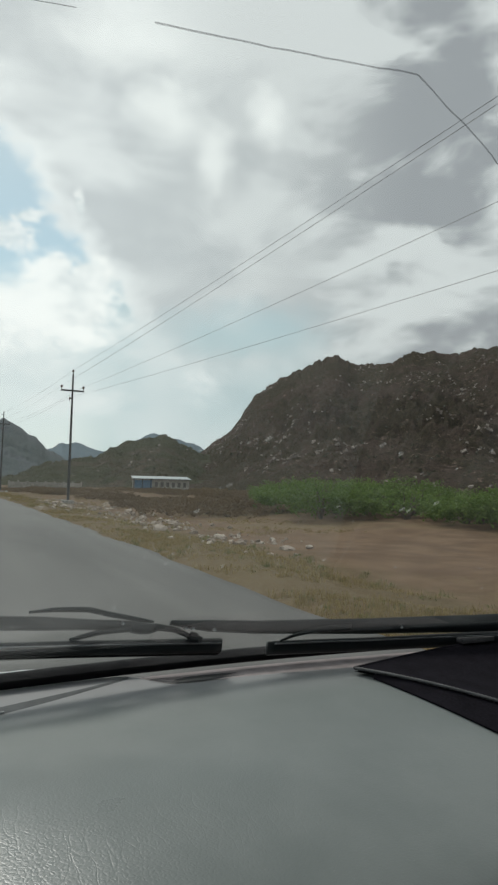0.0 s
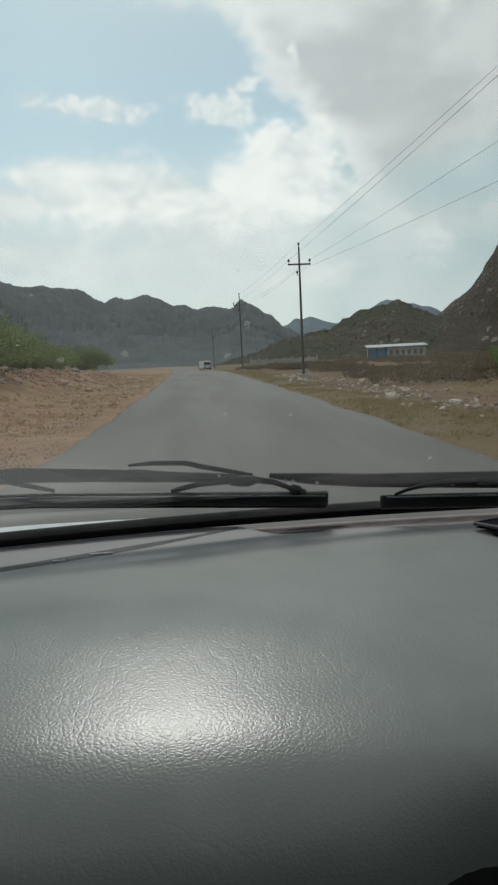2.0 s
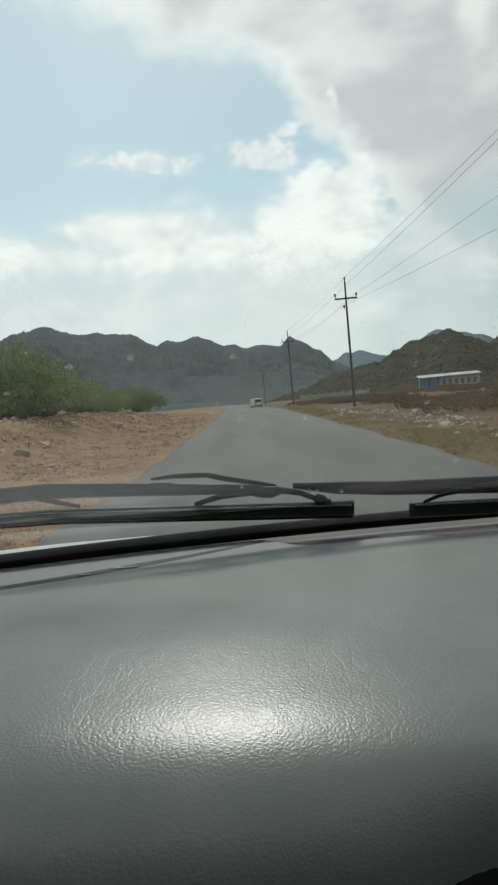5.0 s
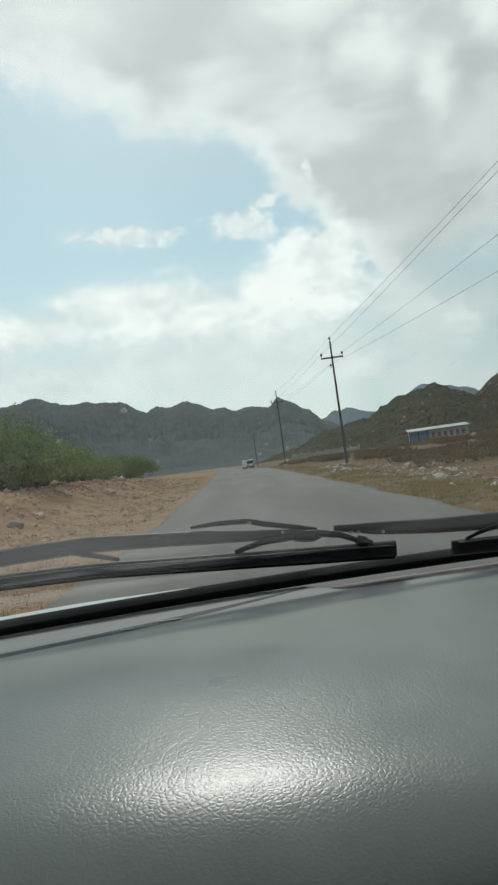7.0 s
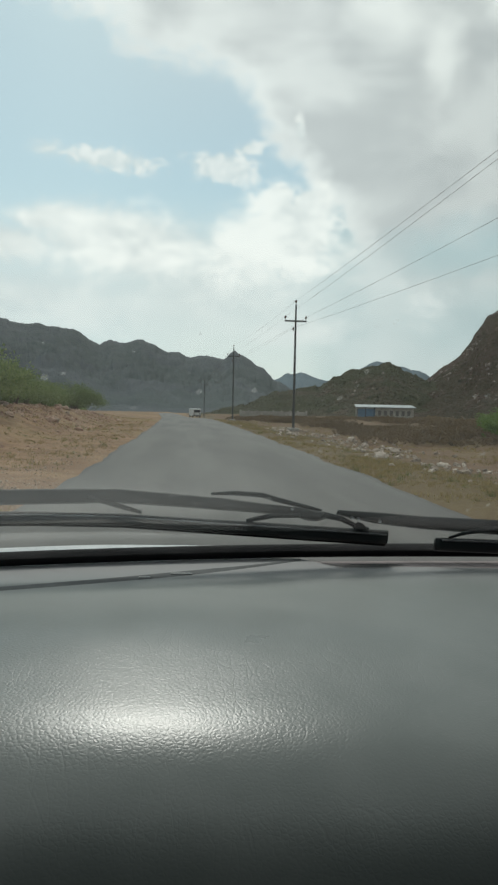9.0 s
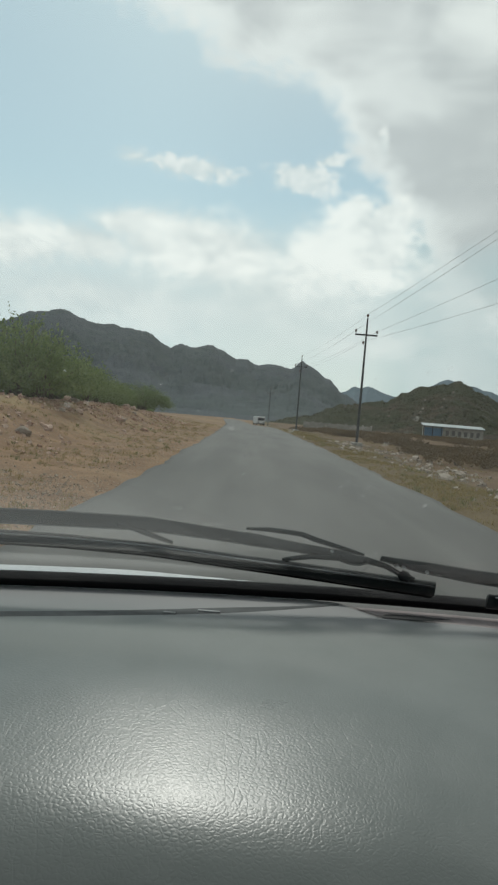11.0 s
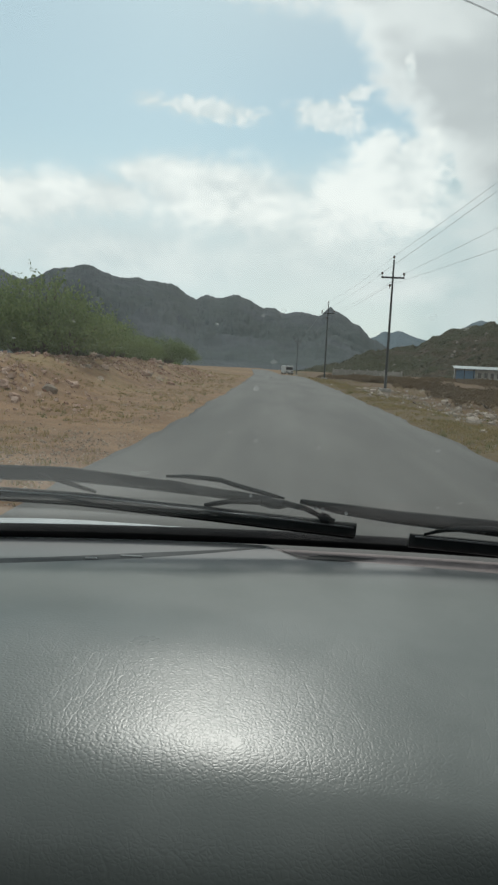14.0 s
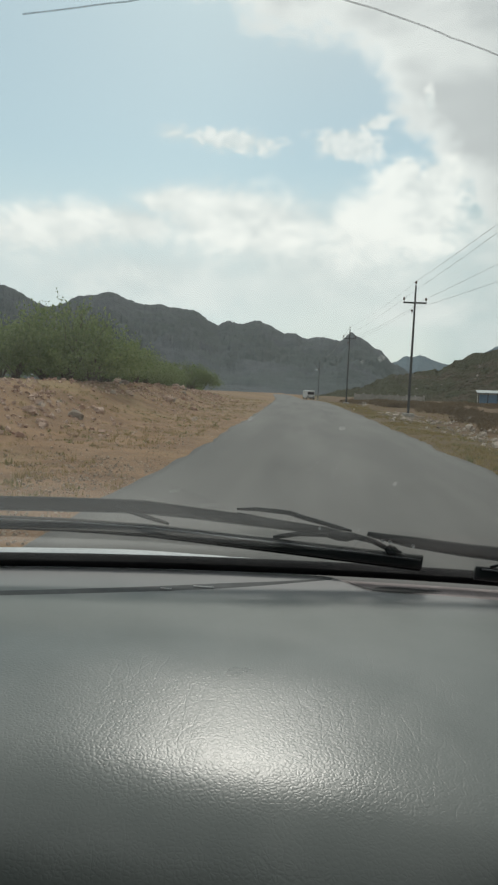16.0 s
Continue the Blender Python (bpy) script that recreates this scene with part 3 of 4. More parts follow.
def make_ground():
    right = spread(14, 4200, 0.45, 1.16)
    xs = [-v for v in right[:0:-1]] + right
    ahead = spread(45, 4200, 0.55, 1.12)
    back = spread(5, 4200, 1.2, 1.5)
    ys = [-v for v in back[:0:-1]] + ahead
    v, f = sheet(len(xs), len(ys), lambda i, j: (xs[i], ys[j], ground_z(xs[i], ys[j])))
    me = mesh_from("ground", v, [q[::-1] for q in f], M_SOIL, True)
    thing("ground", "dry reddish earth with straw grass beside the road", "ground", kind="structure", me=me)


def make_road():
    ys = spread(45, 330, 0.5, 1.03)
    ys = [-v for v in spread(6, 60, 1.0, 1.3)[:0:-1]] + ys
    us = [-1.0, -0.985, -0.93, -0.8, -0.5, 0.0, 0.5, 0.8, 0.93, 0.985, 1.0]

    def f(i, j):
        y, u = ys[i], us[j]
        h = ROAD_HALF + 0.16 * fbm(u * 3, y * 0.35, 1.0, 4) + 0.06 * fbm(u * 9, y * 1.7, 4.0, 3)
        z = ground_z(road_x(y), y) + 0.105 - 0.03 * u * u
        if abs(u) > 0.99:
            z -= 0.10
        return (road_x(y) + u * h, y, z)

    v, fc = sheet(len(ys), len(us), f)
    thing("road", "narrow grey asphalt road with worn ragged edges", "road", kind="structure", me=mesh_from("road", v, fc, M_ROAD, True))


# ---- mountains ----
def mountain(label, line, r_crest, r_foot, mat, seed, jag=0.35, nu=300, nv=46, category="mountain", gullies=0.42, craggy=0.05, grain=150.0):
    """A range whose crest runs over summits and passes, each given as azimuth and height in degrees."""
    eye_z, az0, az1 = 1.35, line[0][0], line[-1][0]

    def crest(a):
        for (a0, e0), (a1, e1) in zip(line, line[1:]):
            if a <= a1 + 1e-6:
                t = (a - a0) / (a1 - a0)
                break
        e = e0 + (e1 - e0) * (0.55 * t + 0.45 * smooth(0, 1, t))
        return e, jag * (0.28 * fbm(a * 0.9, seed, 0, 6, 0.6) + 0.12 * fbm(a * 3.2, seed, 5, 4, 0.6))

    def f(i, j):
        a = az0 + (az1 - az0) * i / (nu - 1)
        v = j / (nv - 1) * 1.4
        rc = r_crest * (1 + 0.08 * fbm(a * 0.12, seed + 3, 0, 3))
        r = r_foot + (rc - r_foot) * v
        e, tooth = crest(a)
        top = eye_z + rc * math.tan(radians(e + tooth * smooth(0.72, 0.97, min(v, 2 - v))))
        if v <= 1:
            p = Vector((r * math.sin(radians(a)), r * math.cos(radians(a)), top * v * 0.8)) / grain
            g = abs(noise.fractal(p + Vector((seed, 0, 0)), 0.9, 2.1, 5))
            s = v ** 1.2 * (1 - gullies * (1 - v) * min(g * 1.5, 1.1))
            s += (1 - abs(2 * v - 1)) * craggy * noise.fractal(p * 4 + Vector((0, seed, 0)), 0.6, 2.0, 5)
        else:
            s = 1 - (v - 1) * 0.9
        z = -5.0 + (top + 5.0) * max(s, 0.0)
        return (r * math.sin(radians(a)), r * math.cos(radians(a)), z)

    v, fc = sheet(nu, nv, f)
    ob = thing(category, label, category, me=mesh_from(category, v, fc, mat, True))
    return tagged(ob, kind="structure")


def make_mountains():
    mountain("long mountain range with rugged summits, haze painted into its blue-grey",
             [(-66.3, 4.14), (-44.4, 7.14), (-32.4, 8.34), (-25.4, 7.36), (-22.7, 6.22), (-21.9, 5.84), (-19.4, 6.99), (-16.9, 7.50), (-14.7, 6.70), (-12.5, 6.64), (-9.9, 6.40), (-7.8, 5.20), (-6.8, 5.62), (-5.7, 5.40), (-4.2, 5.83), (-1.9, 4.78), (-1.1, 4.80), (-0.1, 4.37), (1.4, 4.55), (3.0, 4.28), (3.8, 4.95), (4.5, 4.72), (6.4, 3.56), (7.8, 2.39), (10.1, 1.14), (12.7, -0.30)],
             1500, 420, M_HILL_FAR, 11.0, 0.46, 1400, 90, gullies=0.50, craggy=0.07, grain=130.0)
    mountain("distant ridge with small twin peaks, haze painted into its pale blue",
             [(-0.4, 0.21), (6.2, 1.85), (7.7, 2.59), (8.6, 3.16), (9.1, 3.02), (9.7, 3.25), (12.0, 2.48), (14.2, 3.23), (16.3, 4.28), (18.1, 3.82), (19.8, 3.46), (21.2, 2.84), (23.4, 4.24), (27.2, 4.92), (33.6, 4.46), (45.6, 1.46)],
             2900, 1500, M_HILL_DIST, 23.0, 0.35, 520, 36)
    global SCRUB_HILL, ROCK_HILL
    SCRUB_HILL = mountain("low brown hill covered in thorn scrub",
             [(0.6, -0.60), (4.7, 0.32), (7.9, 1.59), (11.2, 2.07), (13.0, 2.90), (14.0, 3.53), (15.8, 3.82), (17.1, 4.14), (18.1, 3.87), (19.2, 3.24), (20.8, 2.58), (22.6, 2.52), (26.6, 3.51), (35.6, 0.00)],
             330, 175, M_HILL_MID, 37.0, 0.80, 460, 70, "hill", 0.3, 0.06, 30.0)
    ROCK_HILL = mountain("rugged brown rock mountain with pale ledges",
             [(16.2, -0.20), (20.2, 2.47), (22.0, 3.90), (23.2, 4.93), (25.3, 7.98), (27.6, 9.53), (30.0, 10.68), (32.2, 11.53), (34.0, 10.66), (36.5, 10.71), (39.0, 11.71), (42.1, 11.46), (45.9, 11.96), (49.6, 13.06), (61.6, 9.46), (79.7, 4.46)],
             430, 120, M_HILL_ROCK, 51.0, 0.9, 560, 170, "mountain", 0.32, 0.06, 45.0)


make_ground()
make_road()
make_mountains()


# ---- the car that the camera rides in ----
CAR_X = 0.07


def seal_y(x):
    return 0.96 - 0.153 * (x - CAR_X) ** 2


def glass_point(x, d, out=0.0):
    """A point of the bulging windscreen, d metres up its slope; out: metres outside it."""
    bow = 0.10 * d * (x - CAR_X) ** 2
    out += 0.21 * d * max(1 - d / 0.84, -0.1)
    return Vector((x * (1 - 0.10 * d), seal_y(x) + 0.001 - 0.847 * d - bow + 0.531 * out, 1.088 + 0.011 * x + 0.531 * d + 0.847 * out))


def dash_z(x, y):
    """Top of the dashboard pad: nearly level behind the glass, rolling over toward the cabin."""
    k = 0.5 * (0.60 - y + math.sqrt((0.60 - y) ** 2 + 0.0064))
    w = smooth(0.90, 0.55, y)
    z = 1.0865 + 0.011 * x + 0.009 * smooth(0.93, 0.62, y) - 0.10 * k ** 2 - 0.104 * k
    z -= 17.0 * max(0.485 - y, 0) ** 3 + 90.0 * max(0.385 - y, 0) ** 3
    z -= 9.0 * max(0.43 - y, 0) ** 2 * smooth(0.04, 0.24, x)
    return z - w * (0.030 * (x - 0.05) + 0.06 * (x + 0.20) ** 2 - 0.0024)


def pad_front(x):
    return seal_y(x) + 0.004 - 0.060 * smooth(0.035, 0.10, x) - 0.05 * max(x - 0.12, 0)


def bar(points, heights, depth, y_of, sides=8):
    """A moulded bar along points (x, z), with its own half height at each and a rounded section."""
    verts, faces = [], []
    n = len(points)
    for i, (x, z) in enumerate(points):
        a, b = points[max(i - 1, 0)], points[min(i + 1, n - 1)]
        d = Vector((b[0] - a[0], 0, b[1] - a[1])).normalized()
        up = Vector((-d.z, 0, d.x))
        c = Vector((x, y_of(x, z), z))
        for k in range(sides):
            th = 2 * math.pi * (k + 0.5) / sides
            cs, sn = math.cos(th), math.sin(th)
            e = 0.62
            px, py = math.copysign(abs(cs) ** e, cs), math.copysign(abs(sn) ** e, sn)
            verts.append(c + Vector((0, 1, -0.5)).normalized() * (px * depth) + up * (py * heights[i]))
    for i in range(n - 1):
        for k in range(sides):
            k2 = (k + 1) % sides
            faces.append((i * sides + k, (i + 1) * sides + k, (i + 1) * sides + k2, i * sides + k2))
    faces.append(tuple(range(sides)))
    faces.append(tuple(range(n * sides - 1, (n - 1) * sides - 1, -1)))
    return verts, faces


def make_car():
    car = thing("car", "grey-painted passenger car seen from its cabin", "car")
    # dashboard pad
    xs = [-0.66 + 1.46 * i / 110 for i in range(111)]
    ts = [j / 230 for j in range(231)]

    def dash(i, j):
        x = xs[i]
        y = pad_front(x) + (0.262 - pad_front(x)) * ts[j]
        return (x, y, dash_z(x, y) - (0.020 if j == 0 else 0.004 if j == 1 else 0.0) * smooth(0.0, 0.08, x))

    v, f = sheet(len(xs), len(ts), dash)
    # front face under the roll
    k = len(v)
    for i, x in enumerate(xs):
        v.append((x, 0.255, 0.62))
    nv = len(ts)
    f += [(i * nv + nv - 1, (i + 1) * nv + nv - 1, k + i + 1, k + i) for i in range(len(xs) - 1)]
    pad = part("dashboard", mesh_from("dashboard", v, f, M_VINYL, True), car, "grey-green grained vinyl dashboard pad")
    # strip and gap between the pad and the glass
    sx = [-0.62 + 1.38 * i / 60 for i in range(61)]
    v, f = sheet(61, 4, lambda i, j: (sx[i], seal_y(sx[i]) + 0.01 - (0.095 * (j / 3)), 1.0775 + 0.011 * sx[i]))
    part("defroster_strip", mesh_from("defroster_strip", v, f, M_STRIP, True), pad, "pinkish grey plastic strip under the glass")
    # two clips in the shallow moulded channel that sweeps away from the glass
    ch = [(0.045 - 0.40 * i / 24, 0.950 - 0.165 * (i / 24) ** 0.95) for i in range(43)]
    v, f = sheet(43, 5, lambda i, j: (ch[i][0], ch[i][1] - 0.004 + (0.004 + 0.012 * smooth(0, 0.5, i / 24)) * (j / 2 - 1), dash_z(*ch[i]) + (0.0, 0.0012, 0.0010, 0.0012, 0.0)[j]))
    part("channel_strip", mesh_from("channel_strip", v, f, M_CHANNEL, True), pad, "dull dark grey strip in the pad")
    for a, half in ((11, 0.015), (14, 0.008)):
        x, y = ch[a]
        part("clip", boxed("clip", (x - half, x + half, y - 0.011, y - 0.007, dash_z(x, y) + 0.001, dash_z(x, y) + 0.003), M_CLIP, 0.001), pad, "small pale clip")
    # black sheet laid on the pad's roll, imitating the shade at its corner
    vx = [0.030 + 0.71 * i / 80 for i in range(81)]

    def shade_sheet(i, j):
        top = 0.325 + 0.020 * smooth(0.03, 0.06, vx[i]) + 0.033 * smooth(0.05, 0.17, vx[i])
        y = top + (0.244 - top) * j / 24
        return (vx[i], y, dash_z(vx[i], y) + 0.004 * smooth(0, 3, j) - (0.0006 if j == 0 else 0))

    v, f = sheet(81, 25, shade_sheet)
    part("vent_housing", mesh_from("vent_housing", v, f, M_CORNER_SHADE, True), pad, "black sheet imitating the shade on the pad's rolled corner")
    # smudge-shaped speaker recess by the glass
    sp = [(0.055 + 0.15 * (i / 16), pad_front(0.055 + 0.15 * (i / 16)) - 0.004) for i in range(17)]
    v, f = sheet(17, 2, lambda i, j: (sp[i][0], sp[i][1] + 0.004 - 0.010 * j * math.sin(math.pi * i / 16), dash_z(*sp[i]) + 0.0012))
    part("recess", mesh_from("recess", v, f, M_GAP, True), pad, "thin dark seam along the pad's edge")
    v, f = sheet(17, 5, lambda i, j: (0.105 + 0.105 * i / 16, seal_y(0.15) - 0.030 + 0.010 * i / 16 + 0.011 * (j / 2 - 1) * math.sin(math.pi * (i / 16) ** 0.6), 1.0775 + 0.011 * 0.15 + 0.0015))
    part("demister_slot", mesh_from("demister_slot", v, f, M_GAP, True), pad, "dark lens-shaped demister slot")
    # seal
    sxs = [-0.66 + 1.46 * i / 80 for i in range(81)]
    v, f = tube([(x, seal_y(x), 1.0975 + 0.011 * x) for x in sxs], 0.0105, 10)
    seal = part("rubber_seal", mesh_from("rubber_seal", v, f, M_RUBBER, True), car, "black rubber windscreen seal")
    # pale added strip, imitates the lit pad's reflection at the foot of the glass
    v, f = sheet(81, 2, lambda i, j: (sxs[i], seal_y(sxs[i]) + 0.008 + (0.002 + 0.034 * (1 - smooth(-0.32, -0.02, sxs[i] + 0.02 * fbm(sxs[i] * 40, 1, 2, 2)))) * j, 1.1050 + 0.011 * sxs[i]))
    part("seal_lip", mesh_from("seal_lip", v, f, M_REFLECTION, True), seal, "pale strip imitating a reflection along the foot of the glass")
    # windscreen
    gx = [-0.66 + 1.46 * i / 40 for i in range(41)]
    v, f = sheet(41, 25, lambda i, j: glass_point(gx[i], 0.985 * j / 24))
    pane = part("windscreen", mesh_from("windscreen", v, f, M_GLASS, True), car, "raked windscreen glass with dust and rain drops")
    pane.visible_shadow = False
    # cracks
    for pts, w in (([(-0.62, 0.745), (-0.42, 0.772), (-0.30, 0.793), (-0.166, 0.820)], 0.00020),
                   ([(-0.150, 0.823), (-0.08, 0.834), (-0.030, 0.842), (0.03, 0.823), (0.09, 0.800), (0.13, 0.785), (0.17, 0.768), (0.34, 0.735)], 0.00034)):
        fine = []
        for a, b in zip(pts, pts[1:]):
            for s in range(10):
                t = s / 10
                fine.append(glass_point(a[0] + (b[0] - a[0]) * t, a[1] + (b[1] - a[1]) * t + 0.0005 * fbm(a[0] * 9 + t * 4, a[1] * 7, 2, 3), -0.0015))
        v, f = tube(fine, w, 5)
        part("crack", mesh_from("crack", v, f, M_CRACK), pane, "thin grey crack line in the glass")
    # rain drops
    rng = random.Random(5)
    for _ in range(44):
        x, d, r = rng.uniform(-0.5, 0.6), rng.uniform(0.1, 0.5), 0.0013 * rng.uniform(0.5, 1.3)
        o = glass_point(x, d, 0.0004)
        ex, ed = (glass_point(x + 0.01, d) - o).normalized(), (glass_point(x, d + 0.01) - o).normalized()
        nr = ex.cross(ed)
        nr = nr if nr.z > 0 else -nr
        v = [o + (ex * math.cos(0.785 * k) + ed * (1.25 * math.sin(0.785 * k))) * (r * ring) + nr * (r * lift) for ring, lift in ((1.0, 0.0), (0.65, 0.2)) for k in range(8)]
        f = [(k, (k + 1) % 8, 8 + (k + 1) % 8, 8 + k) for k in range(8)] + [tuple(range(8, 16))]
        part("rain_drop", mesh_from("rain_drop", v, f, M_WATER, True), pane, "small clear rain drop")
    for _ in range(46):
        x, d, r = rng.uniform(-0.30, 0.42), 0.12 + 0.42 * rng.random(), 0.0042 * rng.uniform(0.45, 1.0)
        o = glass_point(x, d, -0.0012)
        ex, ed = (glass_point(x + 0.01, d) - o).normalized(), (glass_point(x, d + 0.01) - o).normalized()
        ring = [o + (ex * (math.cos(k * 0.698) * rng.uniform(0.7, 1.1)) + ed * (math.sin(k * 0.698) * rng.uniform(0.7, 1.3))) * r for k in range(9)]
        part("dried_spot", mesh_from("dried_spot", ring, [tuple(range(9))], M_SPOT), pane, "pale dried splash")

    # wipers, parked along the glass's foot
    def wy(off):
        return lambda x, z: seal_y(x) - 0.02 - 0.6 * (z - 1.0975) + off

    def lerp(pts, per=8):
        out = []
        for a, b in zip(pts, pts[1:]):
            out += [tuple(p + (q - p) * s / per for p, q in zip(a, b)) for s in range(per)]
        return out + [pts[-1]]

    def wiper_bar(name, pts, depth, off, parent, mat=M_WIPER, label=""):
        p = lerp(pts)
        v, f = bar([(a, b) for a, b, h in p], [h for a, b, h in p], depth, wy(off))
        return part(name, mesh_from(name, v, f, mat, True), parent, label)

    left = part("wiper", None, car, "black wiper lying along the glass's foot")
    wiper_bar("blade", [(-0.66, 1.168, 0.0082), (-0.34, 1.1640, 0.0084), (-0.225, 1.1592, 0.0084), (-0.10, 1.1482, 0.0090), (-0.043, 1.1440, 0.0094), (0.055, 1.1360, 0.0100), (0.172, 1.1280, 0.0104)], 0.006, -0.004, left)
    wiper_bar("rubber_edge", [(-0.66, 1.1585, 0.0026), (-0.34, 1.1545, 0.0026), (-0.225, 1.1497, 0.0026), (-0.10, 1.1380, 0.0026), (0.055, 1.1248, 0.0026), (0.170, 1.1164, 0.0026)], 0.002, -0.006, left, M_RUBBER)
    arm = wiper_bar("arm", [(-0.70, 1.190, 0.010), (-0.33, 1.1945, 0.0100), (-0.23, 1.1950, 0.0098), (-0.145, 1.1875, 0.0088), (-0.075, 1.1805, 0.0082), (-0.004, 1.1728, 0.0062), (0.040, 1.1680, 0.0055), (0.060, 1.1632, 0.0058)], 0.006, 0.004, left)
    wiper_bar("spring_cover", [(-0.098, 1.1965, 0.0012), (-0.068, 1.1978, 0.0028), (-0.045, 1.1965, 0.0031), (-0.022, 1.1945, 0.0032), (-0.002, 1.1878, 0.0033), (0.045, 1.1755, 0.0028), (0.068, 1.1695, 0.0018)], 0.004, 0.012, arm, M_WIPER, "shiny black spring cover")
    wiper_bar("bridge", [(0.066, 1.1660, 0.0046), (0.098, 1.1585, 0.0035), (0.122, 1.1465, 0.0031), (0.141, 1.1415, 0.0022)], 0.004, -0.001, left)
    wiper_bar("bridge", [(0.035, 1.1650, 0.0038), (-0.006, 1.1638, 0.0034), (-0.031, 1.1588, 0.0031), (-0.045, 1.1555, 0.0020)], 0.004, -0.001, left)
    wiper_bar("bridge", [(-0.268, 1.1935, 0.0030), (-0.250, 1.1880, 0.0030), (-0.232, 1.1820, 0.0032), (-0.213, 1.1755, 0.0029), (-0.196, 1.1700, 0.0020)], 0.004, -0.001, left)
    wiper_bar("joint", [(0.035, 1.1650, 0.0050), (0.049, 1.1635, 0.0070), (0.061, 1.1626, 0.0070), (0.072, 1.1635, 0.0045)], 0.0075, 0.002, left)
    wiper_bar("steel_rail", [(-0.66, 1.1735, 0.0008), (-0.34, 1.1695, 0.0008), (-0.225, 1.1647, 0.0008), (-0.10, 1.1538, 0.0008), (0.055, 1.1420, 0.0008), (0.168, 1.1342, 0.0008)], 0.002, -0.011, left, M_STEEL, "bright steel rail")
    wiper_bar("clip", [(0.119, 1.1500, 0.0050), (0.127, 1.1440, 0.0085), (0.134, 1.1400, 0.0060)], 0.003, -0.003, left)
    right = part("wiper", None, car, "black wiper reaching toward the far side of the glass")
    wiper_bar("blade", [(0.249, 1.1170, 0.0102), (0.324, 1.1148, 0.0105), (0.417, 1.1120, 0.0105), (0.72, 1.1090, 0.0105), (0.80, 1.110, 0.0105)], 0.006, -0.004, right)
    wiper_bar("arm", [(0.090, 1.1690, 0.0028), (0.115, 1.1650, 0.0050), (0.149, 1.1600, 0.0078), (0.224, 1.1525, 0.0092), (0.318, 1.1475, 0.0106), (0.410, 1.1430, 0.0118), (0.60, 1.1390, 0.014), (0.80, 1.1410, 0.015)], 0.006, 0.004, right)
    wiper_bar("bridge", [(0.268, 1.1285, 0.0019), (0.284, 1.1350, 0.0024), (0.295, 1.1390, 0.0032), (0.318, 1.1428, 0.0040), (0.345, 1.1448, 0.0047), (0.38, 1.1440, 0.0047)], 0.004, -0.003, right)
    wiper_bar("steel_rail", [(0.255, 1.1262, 0.0009), (0.324, 1.1242, 0.0009), (0.417, 1.1212, 0.0009), (0.72, 1.1182, 0.0009)], 0.002, -0.011, right, M_STEEL, "bright steel rail")
    for x, z in ((0.346, 1.1400), (0.470, 1.140), (0.112, 1.1600), (0.122, 1.1585), (0.155, 1.1545)):
        y = wy(0.0)(x, z)
        v, f = tube([(x, y + 0.006, z), (x, y - 0.0055, z + 0.001)], 0.0026, 10)
        part("rivet", mesh_from("rivet", v, f, M_STEEL, True), right, "small steel rivet")
    x, z = 0.021, 1.1740
    v, f = tube([(x, wy(0.0)(x, z) + 0.004, z), (x, wy(0.0)(x, z) - 0.004, z + 0.001)], 0.0022, 10)
    part("rivet", mesh_from("rivet", v, f, M_STEEL, True), left, "small steel rivet")
    # cabin shell around the camera
    part("roof", boxed("roof", (-0.66, 0.80, -1.7, 0.13, 1.625, 1.66), M_LINER, 0.01), car, "pale roof lining")
    part("bonnet", boxed("bonnet", (-0.66, 0.80, 0.90, 1.45, 0.34, 0.86), M_PAINT, 0.05), car, "grey painted bonnet")
    for wx in (-0.60, 0.74):
        for wy_ in (-1.25, 1.12):
            v, f = tube([(wx - 0.09, wy_, 0.30), (wx - 0.06, wy_, 0.30), (wx + 0.06, wy_, 0.30), (wx + 0.09, wy_, 0.30)], [0.24, 0.285, 0.285, 0.24], 20)
            part("wheel", mesh_from("car_wheel", v, f, M_TYRE, True), car, "black tyre standing on the road")
    part("rear_panel", boxed("rear_panel", (-0.66, 0.80, -1.74, -1.70, 0.35, 1.64), M_TRIM), car)
    part("cabin_floor", boxed("cabin_floor", (-0.66, 0.80, -1.7, 0.30, 0.32, 0.36), M_TRIM), car)
    # unseen panels added to block side light and darken the dashboard
    part("side_panel", boxed("side_panel", (0.80, 0.84, -1.7, 0.35, 1.10, 1.62), M_TRIM), car)
    part("side_panel", boxed("side_panel", (-0.70, -0.66, -1.7, 0.10, 1.10, 1.62), M_TRIM), car)
    for x0, x1 in ((-0.70, -0.66), (0.80, 0.84)):
        part("door", boxed("door", (x0, x1, -1.7, 0.95, 0.35, 1.10), M_TRIM), car)
        part("pillar", boxed("pillar", (x0, x1, -0.55, -0.42, 1.10, 1.64), M_TRIM), car)
        part("roof_rail", boxed("roof_rail", (x0, x1, -1.7, 0.13, 1.60, 1.66), M_PAINT), car)
        xm = (x0 + x1) / 2
        v, f = tube([(xm, 0.88, 1.08), (xm * 0.96, 0.50, 1.40), (xm * 0.92, 0.10, 1.62)], 0.035, 8)
        part("windscreen_pillar", mesh_from("windscreen_pillar", v, f, M_TRIM, True), car)


